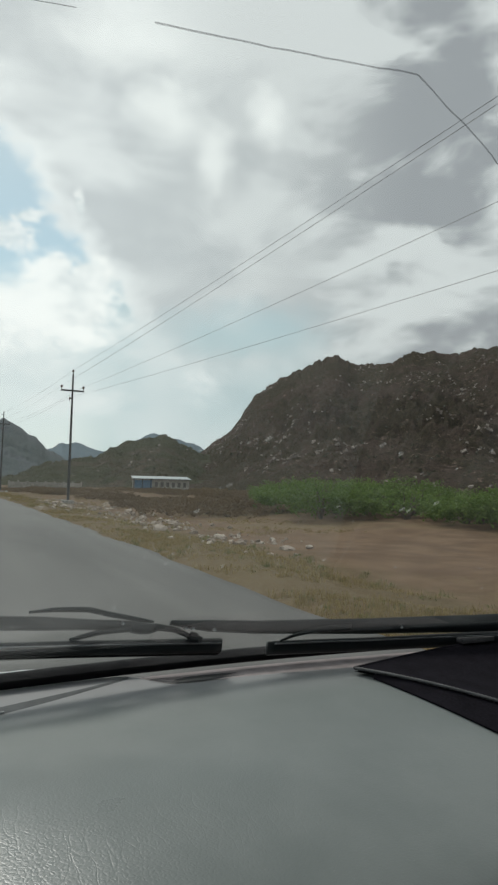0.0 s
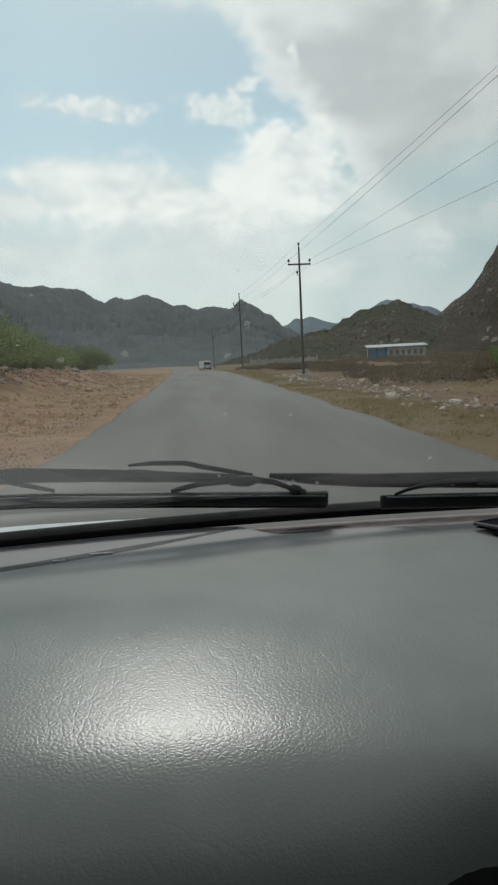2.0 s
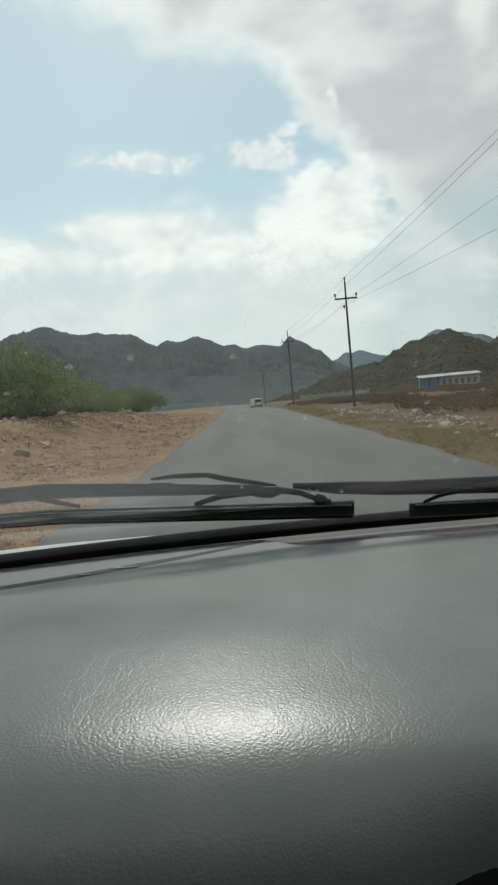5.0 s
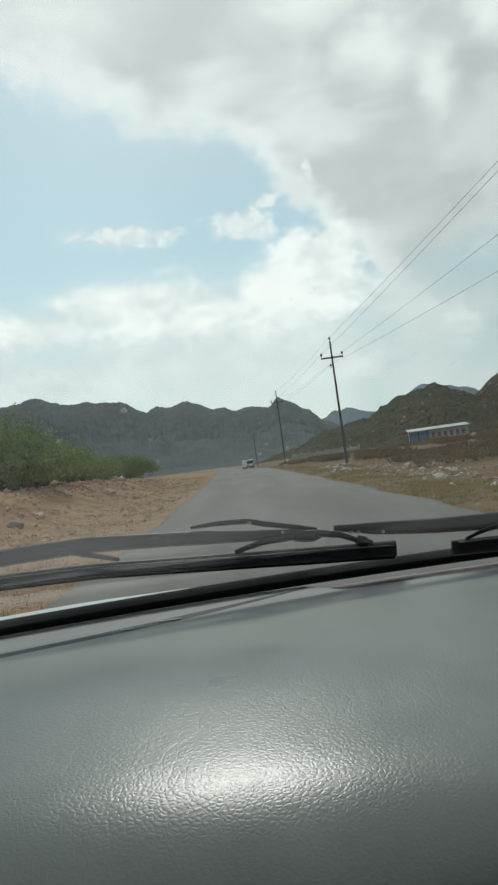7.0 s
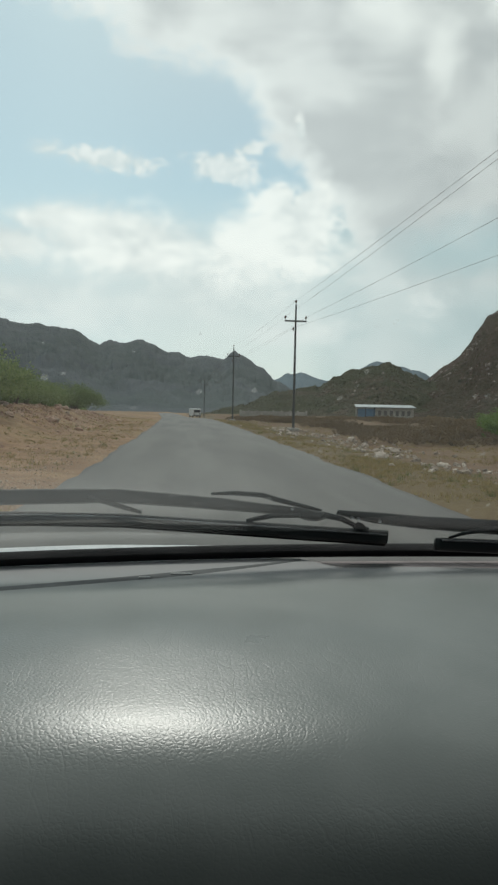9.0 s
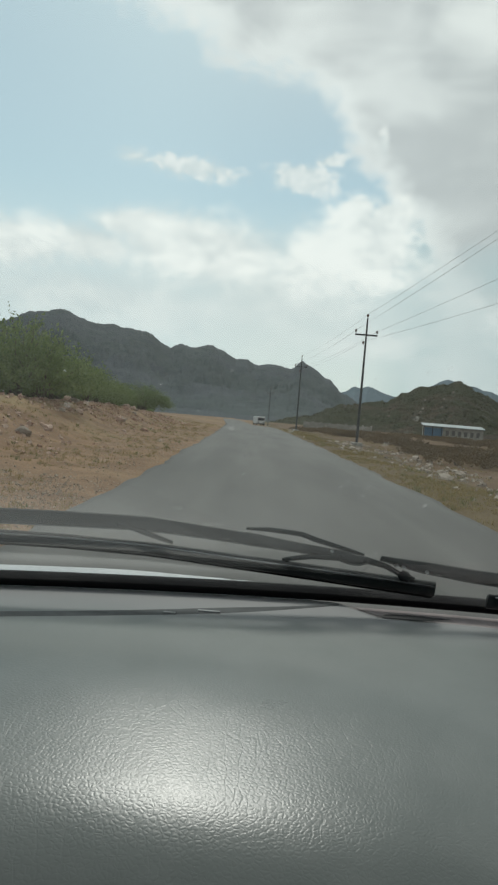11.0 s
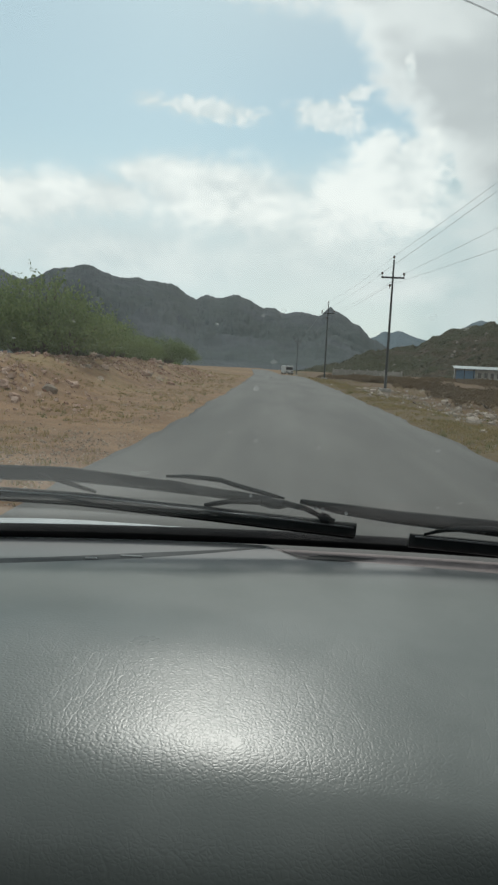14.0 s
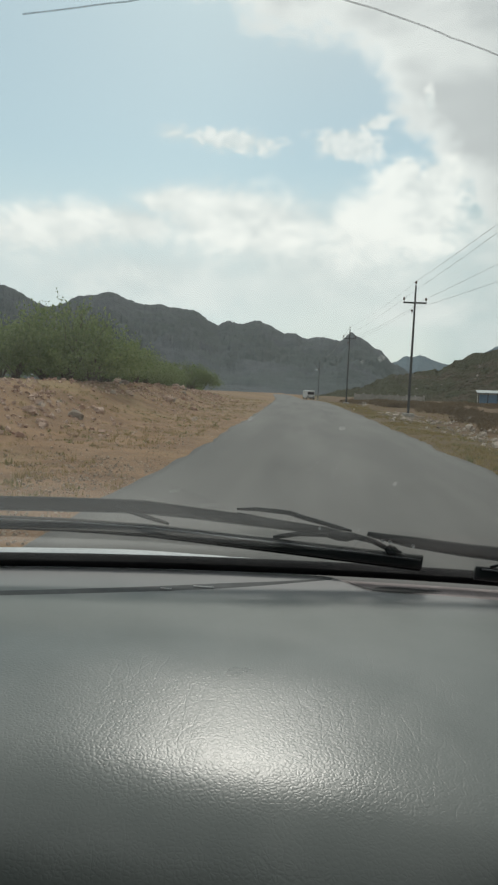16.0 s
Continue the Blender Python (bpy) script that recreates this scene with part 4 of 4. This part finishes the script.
def make_pouch():
    """Black zipped cloth folder that lies on the dashboard, its piped edge curling up."""
    ob = thing("zip_folder", "black cloth folder with grey ribbed piping lying on the dashboard", "folder")
    a, e1, e2 = Vector((0.352, 0.842, 0)), Vector((0.17, -0.26, 0)), Vector((0.40, 0.06, 0))

    def z_at(p, u, w):
        return dash_z(p.x, p.y) + 0.010 + 0.014 * u * (1 - w) + 0.004 * math.sin(3 * w)

    def top(i, j):
        u, w = i / 12, j / 12
        p = a + e1 * u + e2 * w
        dip = 0.010 * math.sin(math.pi * min(u * 1.0, 1)) * math.sin(math.pi * w)
        return (p.x, p.y, z_at(p, u, w) - dip)

    v, f = sheet(13, 13, top)
    n = len(v)
    v += [(x, y, z - 0.006) for x, y, z in v]
    f += [tuple(q + n for q in face[::-1]) for face in f]
    part("cover", mesh_from("folder_cover", v, f, M_CLOTH, True), ob)
    # black sheet added for the dark underside and the shadow below the lifted edge
    def under_edge(i, j):
        u, w = 0.10 + 0.90 * i / 16, j / 6
        p = a + e1 * u
        z0 = z_at(p, u, 0) - 0.004
        p = p + Vector((-0.085, -0.055, 0)) * ((u - 0.06) * w)
        return (p.x, p.y, z0 + (dash_z(p.x, p.y) + 0.0025 - z0) * w)

    v, f = sheet(17, 7, under_edge)
    n = len(v)
    v += [(x, y, z - 0.0015) for x, y, z in v]
    f += [tuple(k + n for k in face[::-1]) for face in f]
    part("lower_flap", mesh_from("lower_flap", v, f, M_CLOTH, True), ob)
    for ends in (((0, 0), (1, 0)), ((0, 0), (0, 1)), ((1, 0), (1, 1))):
        pts = []
        for s in range(121):
            u = ends[0][0] + (ends[1][0] - ends[0][0]) * s / 120
            w = ends[0][1] + (ends[1][1] - ends[0][1]) * s / 120
            p = a + e1 * u + e2 * w
            pts.append((p.x, p.y, z_at(p, u, w) - 0.001))
        v, f = tube(pts, [0.0020 + 0.0011 * (k % 2) for k in range(121)], 8)
        part("piping", mesh_from("piping", v, f, M_PIPING if ends[1] == (1, 0) else M_CLOTH, True), ob, "grey ribbed piping")
    p = a + e2 * 0.62
    part("zip_pull", boxed("zip_pull", (p.x - 0.02, p.x + 0.05, p.y - 0.012, p.y + 0.004, z_at(p, 0, 0.6) + 0.002, z_at(p, 0, 0.6) + 0.010), M_PIPING, 0.002), ob, "grey zip end")


make_car()
make_pouch()


# ---- power line ----
def make_pole(at, height, turn=0.0, lean=0.0):
    x, y = at
    z = ground_z(x, y)
    ob = thing("power_pole", "dark steel power pole with one crossarm and concrete foot", "power pole", group="poles along the road")
    v, f = tube([(0, 0, -0.3), (0, 0, height * 0.45), (0, 0, height)], [0.095, 0.078, 0.052], 10)
    part("shaft", mesh_from("shaft", v, f, M_POLE, True), ob)
    part("crossarm", boxed("crossarm", (-0.72, 0.72, -0.05, 0.05, height - 1.12, height - 1.02), M_POLE, 0.01), ob)
    part("foot", boxed("foot", (-0.34, 0.34, -0.34, 0.34, -0.2, 0.20), M_CONC, 0.07), ob, "rough concrete foot")
    for px, pz in ((-0.68, height - 1.02), (0.68, height - 1.02), (0.0, height), (-0.15, height - 1.75)):
        v, f = tube([(px, 0, pz), (px, 0, pz + 0.10), (px, 0, pz + 0.12), (px, 0, pz + 0.22), (px, 0, pz + 0.28)], [0.018, 0.018, 0.06, 0.075, 0.03], 8)
        part("insulator", mesh_from("insulator", v, f, M_INSUL, True), ob, "brown porcelain insulator")
    ob.matrix_basis = pose(x, y, z, lean, 0, turn)
    return ob


def make_wires():
    def wire(a, b, sag):
        pts = []
        for i in range(41):
            t = i / 40
            p = Vector(a).lerp(Vector(b), t)
            p.z -= sag * 4 * t * (1 - t)
            pts.append(p)
        v, f = tube(pts, 0.006, 5)
        thing("power_wire", "thin dark overhead wire strung between the poles", "wire", group="overhead wires", me=mesh_from("power_wire", v, f, M_WIRE))

    spans = [(5.0, 76.0), (6.7, 42.0)]
    tops = [ground_z(x, y) + h for (x, y), h in zip(spans, (8.6, 8.2))]
    holds = ((-0.68, -0.80), (0.0, 0.25), (0.68, -0.80), (-0.15, -1.5))
    last = ((9.0, -6.0, 8.6), (9.4, -6.0, 8.9), (9.8, -6.0, 6.9), (10.0, -6.0, 5.2))
    for (dx, dz), end in zip(holds, last):
        a, b = [(x + dx, y, top + dz) for (x, y), top in zip(spans, tops)]
        wire(a, b, 0.25)
        wire(b, end, 0.2)
    x2, y2 = 3.4, 150.0
    top2 = ground_z(x2, y2) + 8.6
    for dx, dz in holds[:3]:
        wire((5.0 + dx, 76.0, tops[0] + dz), (x2 + dx, y2, top2 + dz), 0.8)


make_pole((6.7, 42.0), 8.2, 2, 0.0)
make_pole((5.0, 76.0), 8.6, 0, 0.0)
make_pole((3.4, 150.0), 8.6, 10)
make_wires()


# ---- low building, wall and van beyond the verge ----
def make_house():
    ob = thing("roadside_shed", "long low whitewashed shed with a tin roof", "building")
    part("wall", boxed("wall", (-4.6, 4.6, -2.2, 2.2, -0.3, 2.2), M_SHED), ob)
    v = [(-4.9, -2.7, 2.2), (4.9, -2.7, 2.2), (4.9, 2.6, 2.65), (-4.9, 2.6, 2.65)]
    v += [(a, b, c + 0.09) for a, b, c in v]
    f = [(3, 2, 1, 0), (4, 5, 6, 7), (0, 1, 5, 4), (1, 2, 6, 5), (2, 3, 7, 6), (3, 0, 4, 7)]
    part("roof", mesh_from("shed_roof", v, f, M_ROOF), ob, "pale bluish tin roof")
    part("panel", boxed("panel", (-4.55, -1.7, -2.26, -2.203, 0.0, 2.0), M_BLUE), ob, "blue-grey shutter panel")
    for k in range(6):
        x = -1.2 + k * 0.95
        win = part("window", boxed("window", (x, x + 0.5, -2.25, -2.203, 0.9, 1.7), M_SHADE), ob)
        part("frame", boxed("window_frame", (x - 0.07, x + 0.57, -2.30, -2.255, 1.70, 1.78), M_SHED), win)
    for k in range(3):
        x = -4.7 + k * 1.4
        v, f = tube([(x, -2.62, -0.3), (x, -2.62, 2.2)], 0.06, 6)
        part("post", mesh_from("post", v, f, M_POLE), ob)
    r, az = 112.0, 17.0
    x, y = r * math.sin(radians(az)), r * math.cos(radians(az))
    ob.matrix_basis = pose(x, y, ground_z(x, y) - 0.1, 0, 0, -az + 6)


def make_far_wall():
    ob = thing("compound_wall", "pale low compound wall with square piers", "wall")
    part("wall", boxed("wall", (-8, 8, -0.12, 0.12, -0.3, 1.35), M_SHED), ob)
    for k in range(9):
        x = -8 + 2 * k
        part("pier", boxed("pier", (x - 0.2, x + 0.2, -0.2, 0.2, -0.3, 1.65), M_SHED), ob)
    r, az = 158.0, 7.4
    x, y = r * math.sin(radians(az)), r * math.cos(radians(az))
    ob.matrix_basis = pose(x, y, ground_z(x, y), 0, 0, -8)


def make_van():
    van = thing("van", "small white van standing far down the road", "van")
    bm = box(bmesh.new(), -0.8, 0.8, -1.8, 1.7, 0.35, 1.85, 0.12)
    part("body", bm_mesh("van_body", bm, M_VAN), van)
    part("windscreen", boxed("van_windscreen", (-0.66, 0.66, -1.84, -1.79, 1.05, 1.6), M_DARK, 0.01), van)
    for s in (-1, 1):
        part("headlight", boxed("headlight", (s * 0.55 - 0.14, s * 0.55 + 0.14, -1.85, -1.79, 0.62, 0.82), M_PIPING, 0.02), van)
        for y in (-1.15, 1.1):
            v, f = tube([(s * 0.62, y, 0.3), (s * 0.80, y, 0.3)], 0.3, 14)
            part("wheel", mesh_from("wheel", v, f, M_TYRE, True), van)
    part("bumper", boxed("bumper", (-0.8, 0.8, -1.92, -1.80, 0.35, 0.52), M_TRIM, 0.03), van)
    x, y = 1.1, 132.0
    van.matrix_basis = pose(x, y, ground_z(x, y), 0, 0, 14)


make_house()
make_far_wall()
make_van()


# ---- plants ----
def crown_mesh(name, seed, width, height, leaves, mat, size):
    """Ragged shrub crown: sprays of small leaves along arching twigs."""
    rng = random.Random(seed)
    v, f = [], []
    sprays = leaves // 16
    for _ in range(sprays):
        th = rng.uniform(0, 2 * math.pi)
        rr = width * math.sqrt(rng.random())
        lump = 0.75 + 0.35 * noise.noise(Vector((math.cos(th) * 1.6, math.sin(th) * 1.6, seed)))
        h = height * lump * (1 - 0.55 * (rr / width) ** 2) * (rng.random() ** 0.55)
        c = Vector((rr * math.cos(th), rr * math.sin(th), 0.12 * height + 0.9 * h))
        d = Vector((math.cos(th), math.sin(th), rng.uniform(-0.2, 1.0))).normalized()
        length = rng.uniform(0.25, 0.7) * height * 0.35
        side = Vector((-d.y, d.x, 0.2)) * 0.006 * height
        b = len(v)
        root = c - d * 0.5 * length - Vector((0, 0, 0.25 * length))
        v += [root - side, root + side, c + d * length]
        f.append((b, b + 1, b + 2))
        for _ in range(16):
            p = c + d * rng.uniform(0, length) + Vector((rng.gauss(0, 0.09), rng.gauss(0, 0.09), rng.gauss(0, 0.08))) * height * 0.5
            q = Euler((rng.uniform(0, 6.3), rng.uniform(0, 6.3), rng.uniform(0, 6.3))).to_matrix()
            s = size * rng.uniform(0.6, 1.4)
            b = len(v)
            for cx, cy in ((-0.5, 0), (0, -0.28), (0.5, 0), (0, 0.28)):
                v.append(p + q @ Vector((cx * s, cy * s, 0)))
            f.append((b, b + 1, b + 2, b + 3))
    return mesh_from(name, v, f, mat)


def stems_mesh(name, seed, width, height):
    rng = random.Random(seed + 77)
    v, f = [], []
    for _ in range(11):
        th, lean = rng.uniform(0, 6.3), rng.uniform(0.2, 0.85)
        pts, r = [], []
        for k in range(5):
            t = k / 4
            pts.append((math.cos(th) * lean * width * t ** 1.3 + rng.gauss(0, 0.04), math.sin(th) * lean * width * t ** 1.3 + rng.gauss(0, 0.04), height * (0.95 - 0.3 * lean) * t - 0.05))
            r.append(0.035 * (1 - 0.85 * t))
        a, b = tube(pts, r, 5)
        f += [tuple(q + len(v) for q in face) for face in b]
        v += a
    return mesh_from(name, v, f, M_TWIG)


def shrub(name, seed, width, height, leaves, mat, label, size=0.10):
    ob = thing(name, label, "shrub")
    part("stems", stems_mesh("stems", seed, width, height), ob)
    part("crown", crown_mesh("crown", seed, width, height, leaves, mat, size), ob)
    return ob


def plant_rows():
    rng = random.Random(21)
    kinds = [shrub("thorn_shrub", s, w, h, n, m, "dense green thorn shrub growing beside the road")
             for s, w, h, n, m in ((1, 1.9, 2.3, 5200, M_LEAF), (2, 1.5, 1.9, 4200, M_LEAF2), (3, 2.2, 2.7, 6000, M_LEAF), (4, 1.2, 1.3, 3000, M_LEAF2))]
    kinds.append(shrub("dry_shrub", 9, 2.2, 1.2, 2600, M_DRY, "brown dried-out brush in the roadside field", 0.12))
    kinds.append(shrub("thorn_shrub", 6, 1.6, 1.8, 4200, M_LEAF, "dense green thorn shrub growing beside the road"))
    spots = []
    # thicket beyond the bank
    for k in range(44):
        y = 25 + 45 * (k + rng.random()) / 44
        x = road_x(y) - 9.6 - 0.01 * (y - 25) - rng.uniform(0, 10)
        spots.append((x, y, rng.choice((0, 0, 5, 2)), rng.uniform(0.9, 1.34)))
    # thicket on the other verge
    for k in range(64):
        y = 10 + 45 * (k + rng.random()) / 64
        x = max(13.5, y * 0.47 + 1.5) + 11 * rng.random() ** 1.3
        spots.append((x, y, rng.choice((1, 1, 3, 3)), rng.uniform(0.9, 1.25)))
    # dry brown brush in the field below the hill
    for k in range(120):
        y = 26 + 94 * rng.random() ** 1.3
        x = road_x(y) + 7.5 + y * 0.36 * rng.random()
        spots.append((x, y, 4, rng.uniform(0.7, 1.15)))
    # thin line of scrub under the hills
    for k in range(34):
        y = rng.uniform(75, 150)
        x = rng.choice((-1, 1)) * rng.uniform(0.16, 0.55) * y
        spots.append((x, y, rng.choice((0, 1, 2, 3)) if x < 0 else 4, rng.uniform(0.6, 1.1)))
    used = set()
    for x, y, k, s in spots:
        m = Matrix.LocRotScale((x, y, ground_z(x, y) - 0.03), Euler((0, 0, rng.uniform(0, 6.3))), (s, s, s * (rng.uniform(0.7, 1.12) if k != 4 else rng.uniform(0.5, 1.0))))
        if k in used:
            copy_thing(kinds[k], m)
        else:
            kinds[k].matrix_basis = m
            used.add(k)


def scatter_mesh(name, spots, mat, build, label, category):
    v, f = [], []
    for s in spots:
        a, b = build(*s)
        f += [tuple(q + len(v) for q in face) for face in b]
        v += a
    return thing(name, label, category, kind="stuff", me=mesh_from(name, v, f, mat))


def make_grass():
    rng = random.Random(8)

    def tuft(x, y, h, n):
        z = ground_z(x, y)
        v, f = [], []
        for _ in range(n):
            th, sp = rng.uniform(0, 6.3), rng.uniform(0.1, 0.6) * h
            bx, by = x + rng.gauss(0, 0.05), y + rng.gauss(0, 0.05)
            w = 0.004 + 0.005 * rng.random()
            c, s = math.cos(th), math.sin(th)
            b = len(v)
            v += [(bx - s * w, by + c * w, z - 0.01), (bx + s * w, by - c * w, z - 0.01), (bx + c * sp, by + s * sp, z + h * rng.uniform(0.6, 1.1))]
            f.append((b, b + 1, b + 2))
        return v, f

    def where(n, y0, y1, lo, hi, side):
        out = []
        while len(out) < n:
            y = y0 + (y1 - y0) * rng.random() ** 1.5
            off = rng.uniform(lo, hi) + 0.02 * y * rng.random()
            x = road_x(y) + side * (ROAD_HALF + off)
            if fbm(x * 0.3, y * 0.3, 12.0, 3) + rng.uniform(-0.3, 0.3) > -0.05:
                out.append((x, y, 0.03 + 0.10 * rng.random() ** 2, rng.randint(9, 18)))
        return out

    scatter_mesh("straw_grass", where(4200, 4, 75, 0.02, 2.4, 1) + where(1500, 18, 75, 2.0, 9.0, 1) + where(2400, 4, 70, 0.05, 6.0, -1), M_STRAW, tuft, "dry straw-coloured grass along both verges", "grass")
    scatter_mesh("green_grass", where(500, 4, 60, 0.0, 3.0, 1) + where(300, 4, 50, 0.4, 6.0, -1), M_GRASS, tuft, "sparse low green weeds along the verges", "weeds")


def rock_mesh(name, seed, mat):
    rng = random.Random(seed)
    bm = bmesh.new()
    bmesh.ops.create_icosphere(bm, subdivisions=2, radius=0.5)
    k = Vector((rng.uniform(0.8, 1.2), rng.uniform(0.7, 1.1), rng.uniform(0.5, 0.8)))
    for vert in bm.verts:
        d = vert.co.normalized()
        vert.co = Vector((d.x * k.x, d.y * k.y, d.z * k.z)) * (0.42 + 0.22 * noise.noise(d * 1.7 + Vector((seed, 0, 0))))
        vert.co.z = max(vert.co.z, -0.18)
    return bm_mesh(name, bm, mat)


def block(c, q, s, rng, flat=0.6):
    """A broken stone: a six-sided lump with uneven corners."""
    v = []
    for d in ((-1, -1, -1), (1, -1, -1), (1, 1, -1), (-1, 1, -1), (-1, -1, 1), (1, -1, 1), (1, 1, 1), (-1, 1, 1)):
        k = rng.uniform(0.45, 1.0) * (0.85 if d[2] < 0 else rng.uniform(0.3, 0.9))
        v.append(c + q @ Vector((d[0] * s * k, d[1] * s * k * 0.8, d[2] * s * flat * rng.uniform(0.3, 1.0))))
    return v, [(3, 2, 1, 0), (4, 5, 6, 7), (0, 1, 5, 4), (1, 2, 6, 5), (2, 3, 7, 6), (3, 0, 4, 7)]


def make_stones():
    rng = random.Random(14)

    def chip(x, y, s):
        z = ground_z(x, y)
        c = Vector((x, y, z + s * 0.10))
        q = Euler((rng.uniform(-0.5, 0.5), rng.uniform(-0.5, 0.5), rng.uniform(0, 6.3))).to_matrix()
        return block(c, q, s * 0.5, rng)

    bank, gravel, row = [], [], []
    for _ in range(3600):
        y = 13 + 47 * rng.random() ** 1.2
        x = road_x(y) - 8.2 + rng.gauss(0, 1.2)
        if fbm(x * 0.25, y * 0.2, 9.0, 2) > -0.25:
            bank.append((x, y, 0.04 + 0.24 * rng.random() ** 3.5))
    for _ in range(5200):
        y = 4 + 40 * rng.random() ** 1.4
        x = road_x(y) - ROAD_HALF - 0.1 - abs(rng.gauss(0, 2.4))
        gravel.append((x, y, 0.015 + 0.05 * rng.random() ** 3))
    for _ in range(5000):
        y = 2.5 + 9 * rng.random() ** 1.3
        x = road_x(y) - ROAD_HALF - 0.05 - abs(rng.gauss(0, 1.6))
        gravel.append((x, y, 0.012 + 0.045 * rng.random() ** 2.5))
    for _ in range(1500):
        y = rng.uniform(12, 50)
        x = road_x(y) + 6.1 + rng.gauss(0, 0.9)
        if fbm(x * 0.2, y * 0.25, 4.0, 2) > -0.12:
            row.append((x, y, 0.04 + 0.26 * rng.random() ** 3))
    scatter_mesh("bank_rubble", bank, M_RED, chip, "reddish rubble spread along the earth bank", "rubble")
    scatter_mesh("gravel", gravel, M_GRAVEL, chip, "loose brown gravel on the verge", "gravel")
    scatter_mesh("pale_rubble", row, M_STONE, chip, "pale broken stones in a line along the verge", "rubble")
    shapes = [rock_mesh("rock", s, M_STONE) for s in (3, 8, 17)] + [rock_mesh("red_rock", s, M_RED) for s in (5, 12)]
    for k in range(70):
        if k < 38:
            y = rng.uniform(13, 48)
            x, me, s = road_x(y) + 6.0 + rng.gauss(0, 0.6), shapes[k % 3], rng.uniform(0.18, 0.5)
        else:
            y = rng.uniform(14, 60)
            x, me, s = road_x(y) - 8.3 + rng.gauss(0, 1.2), shapes[3 + k % 2] if k % 4 else shapes[0], rng.uniform(0.25, 0.7)
        ob = thing("rock", "rough pale stone lying on the verge" if k < 38 else "reddish stone lying on the earth bank", "rock", group="stones along the road", me=me)
        ob.matrix_basis = Matrix.LocRotScale((x, y, ground_z(x, y) + 0.05 * s), Euler((rng.uniform(-0.3, 0.3), rng.uniform(-0.3, 0.3), rng.uniform(0, 6.3))), (s, s, s))


def make_outcrops():
    """Crags in chains and dark scrub clumps on the two nearer hills."""
    rng = random.Random(31)
    for hill, crags, clumps, big, label in ((ROCK_HILL, 5600, 2600, 1.15, "rock mountain"), (SCRUB_HILL, 220, 2600, 1.0, "scrub hill")):
        pts = [v.co.copy() for v in hill.data.vertices]
        rocks, plants = ([], []), ([], [])
        for count, (v, f), rock in ((crags, rocks, True), (clumps, plants, False)):
            made = 0
            while made < count:
                c = rng.choice(pts)
                n = noise.noise(c * 0.035 + Vector((3, 1, 7))) + 0.5 * noise.noise(c * 0.12)
                if c.z < 2 or (rock and n < 0.16 + rng.uniform(0, 0.3)) or (not rock and n > 0.25 + rng.uniform(-0.2, 0.2)):
                    continue
                c = c + Vector((rng.uniform(-0.7, 0.7), rng.uniform(-0.7, 0.7), -0.3 * big))
                s = big * rng.uniform(0.25, 1.0) ** 1.3 if rock else big * rng.uniform(0.3, 0.75)
                q = Euler((rng.uniform(-0.5, 0.5), rng.uniform(-0.5, 0.5), rng.uniform(0, 6.3))).to_matrix()
                b = len(v)
                a2, f2 = block(c, q, s, rng, 0.8)
                v += a2
                f += [tuple(b + k for k in t) for t in f2]
                made += 1
        thing("crags", "pale broken crags over the " + label, "rocks", kind="stuff", me=mesh_from("crags", *rocks, M_CRAG))
        thing("hill_scrub", "dark thorn clumps dotted over the " + label, "scrub", kind="stuff", me=mesh_from("hill_scrub", *plants, M_SCRUB))


plant_rows()
make_grass()
make_stones()
make_outcrops()
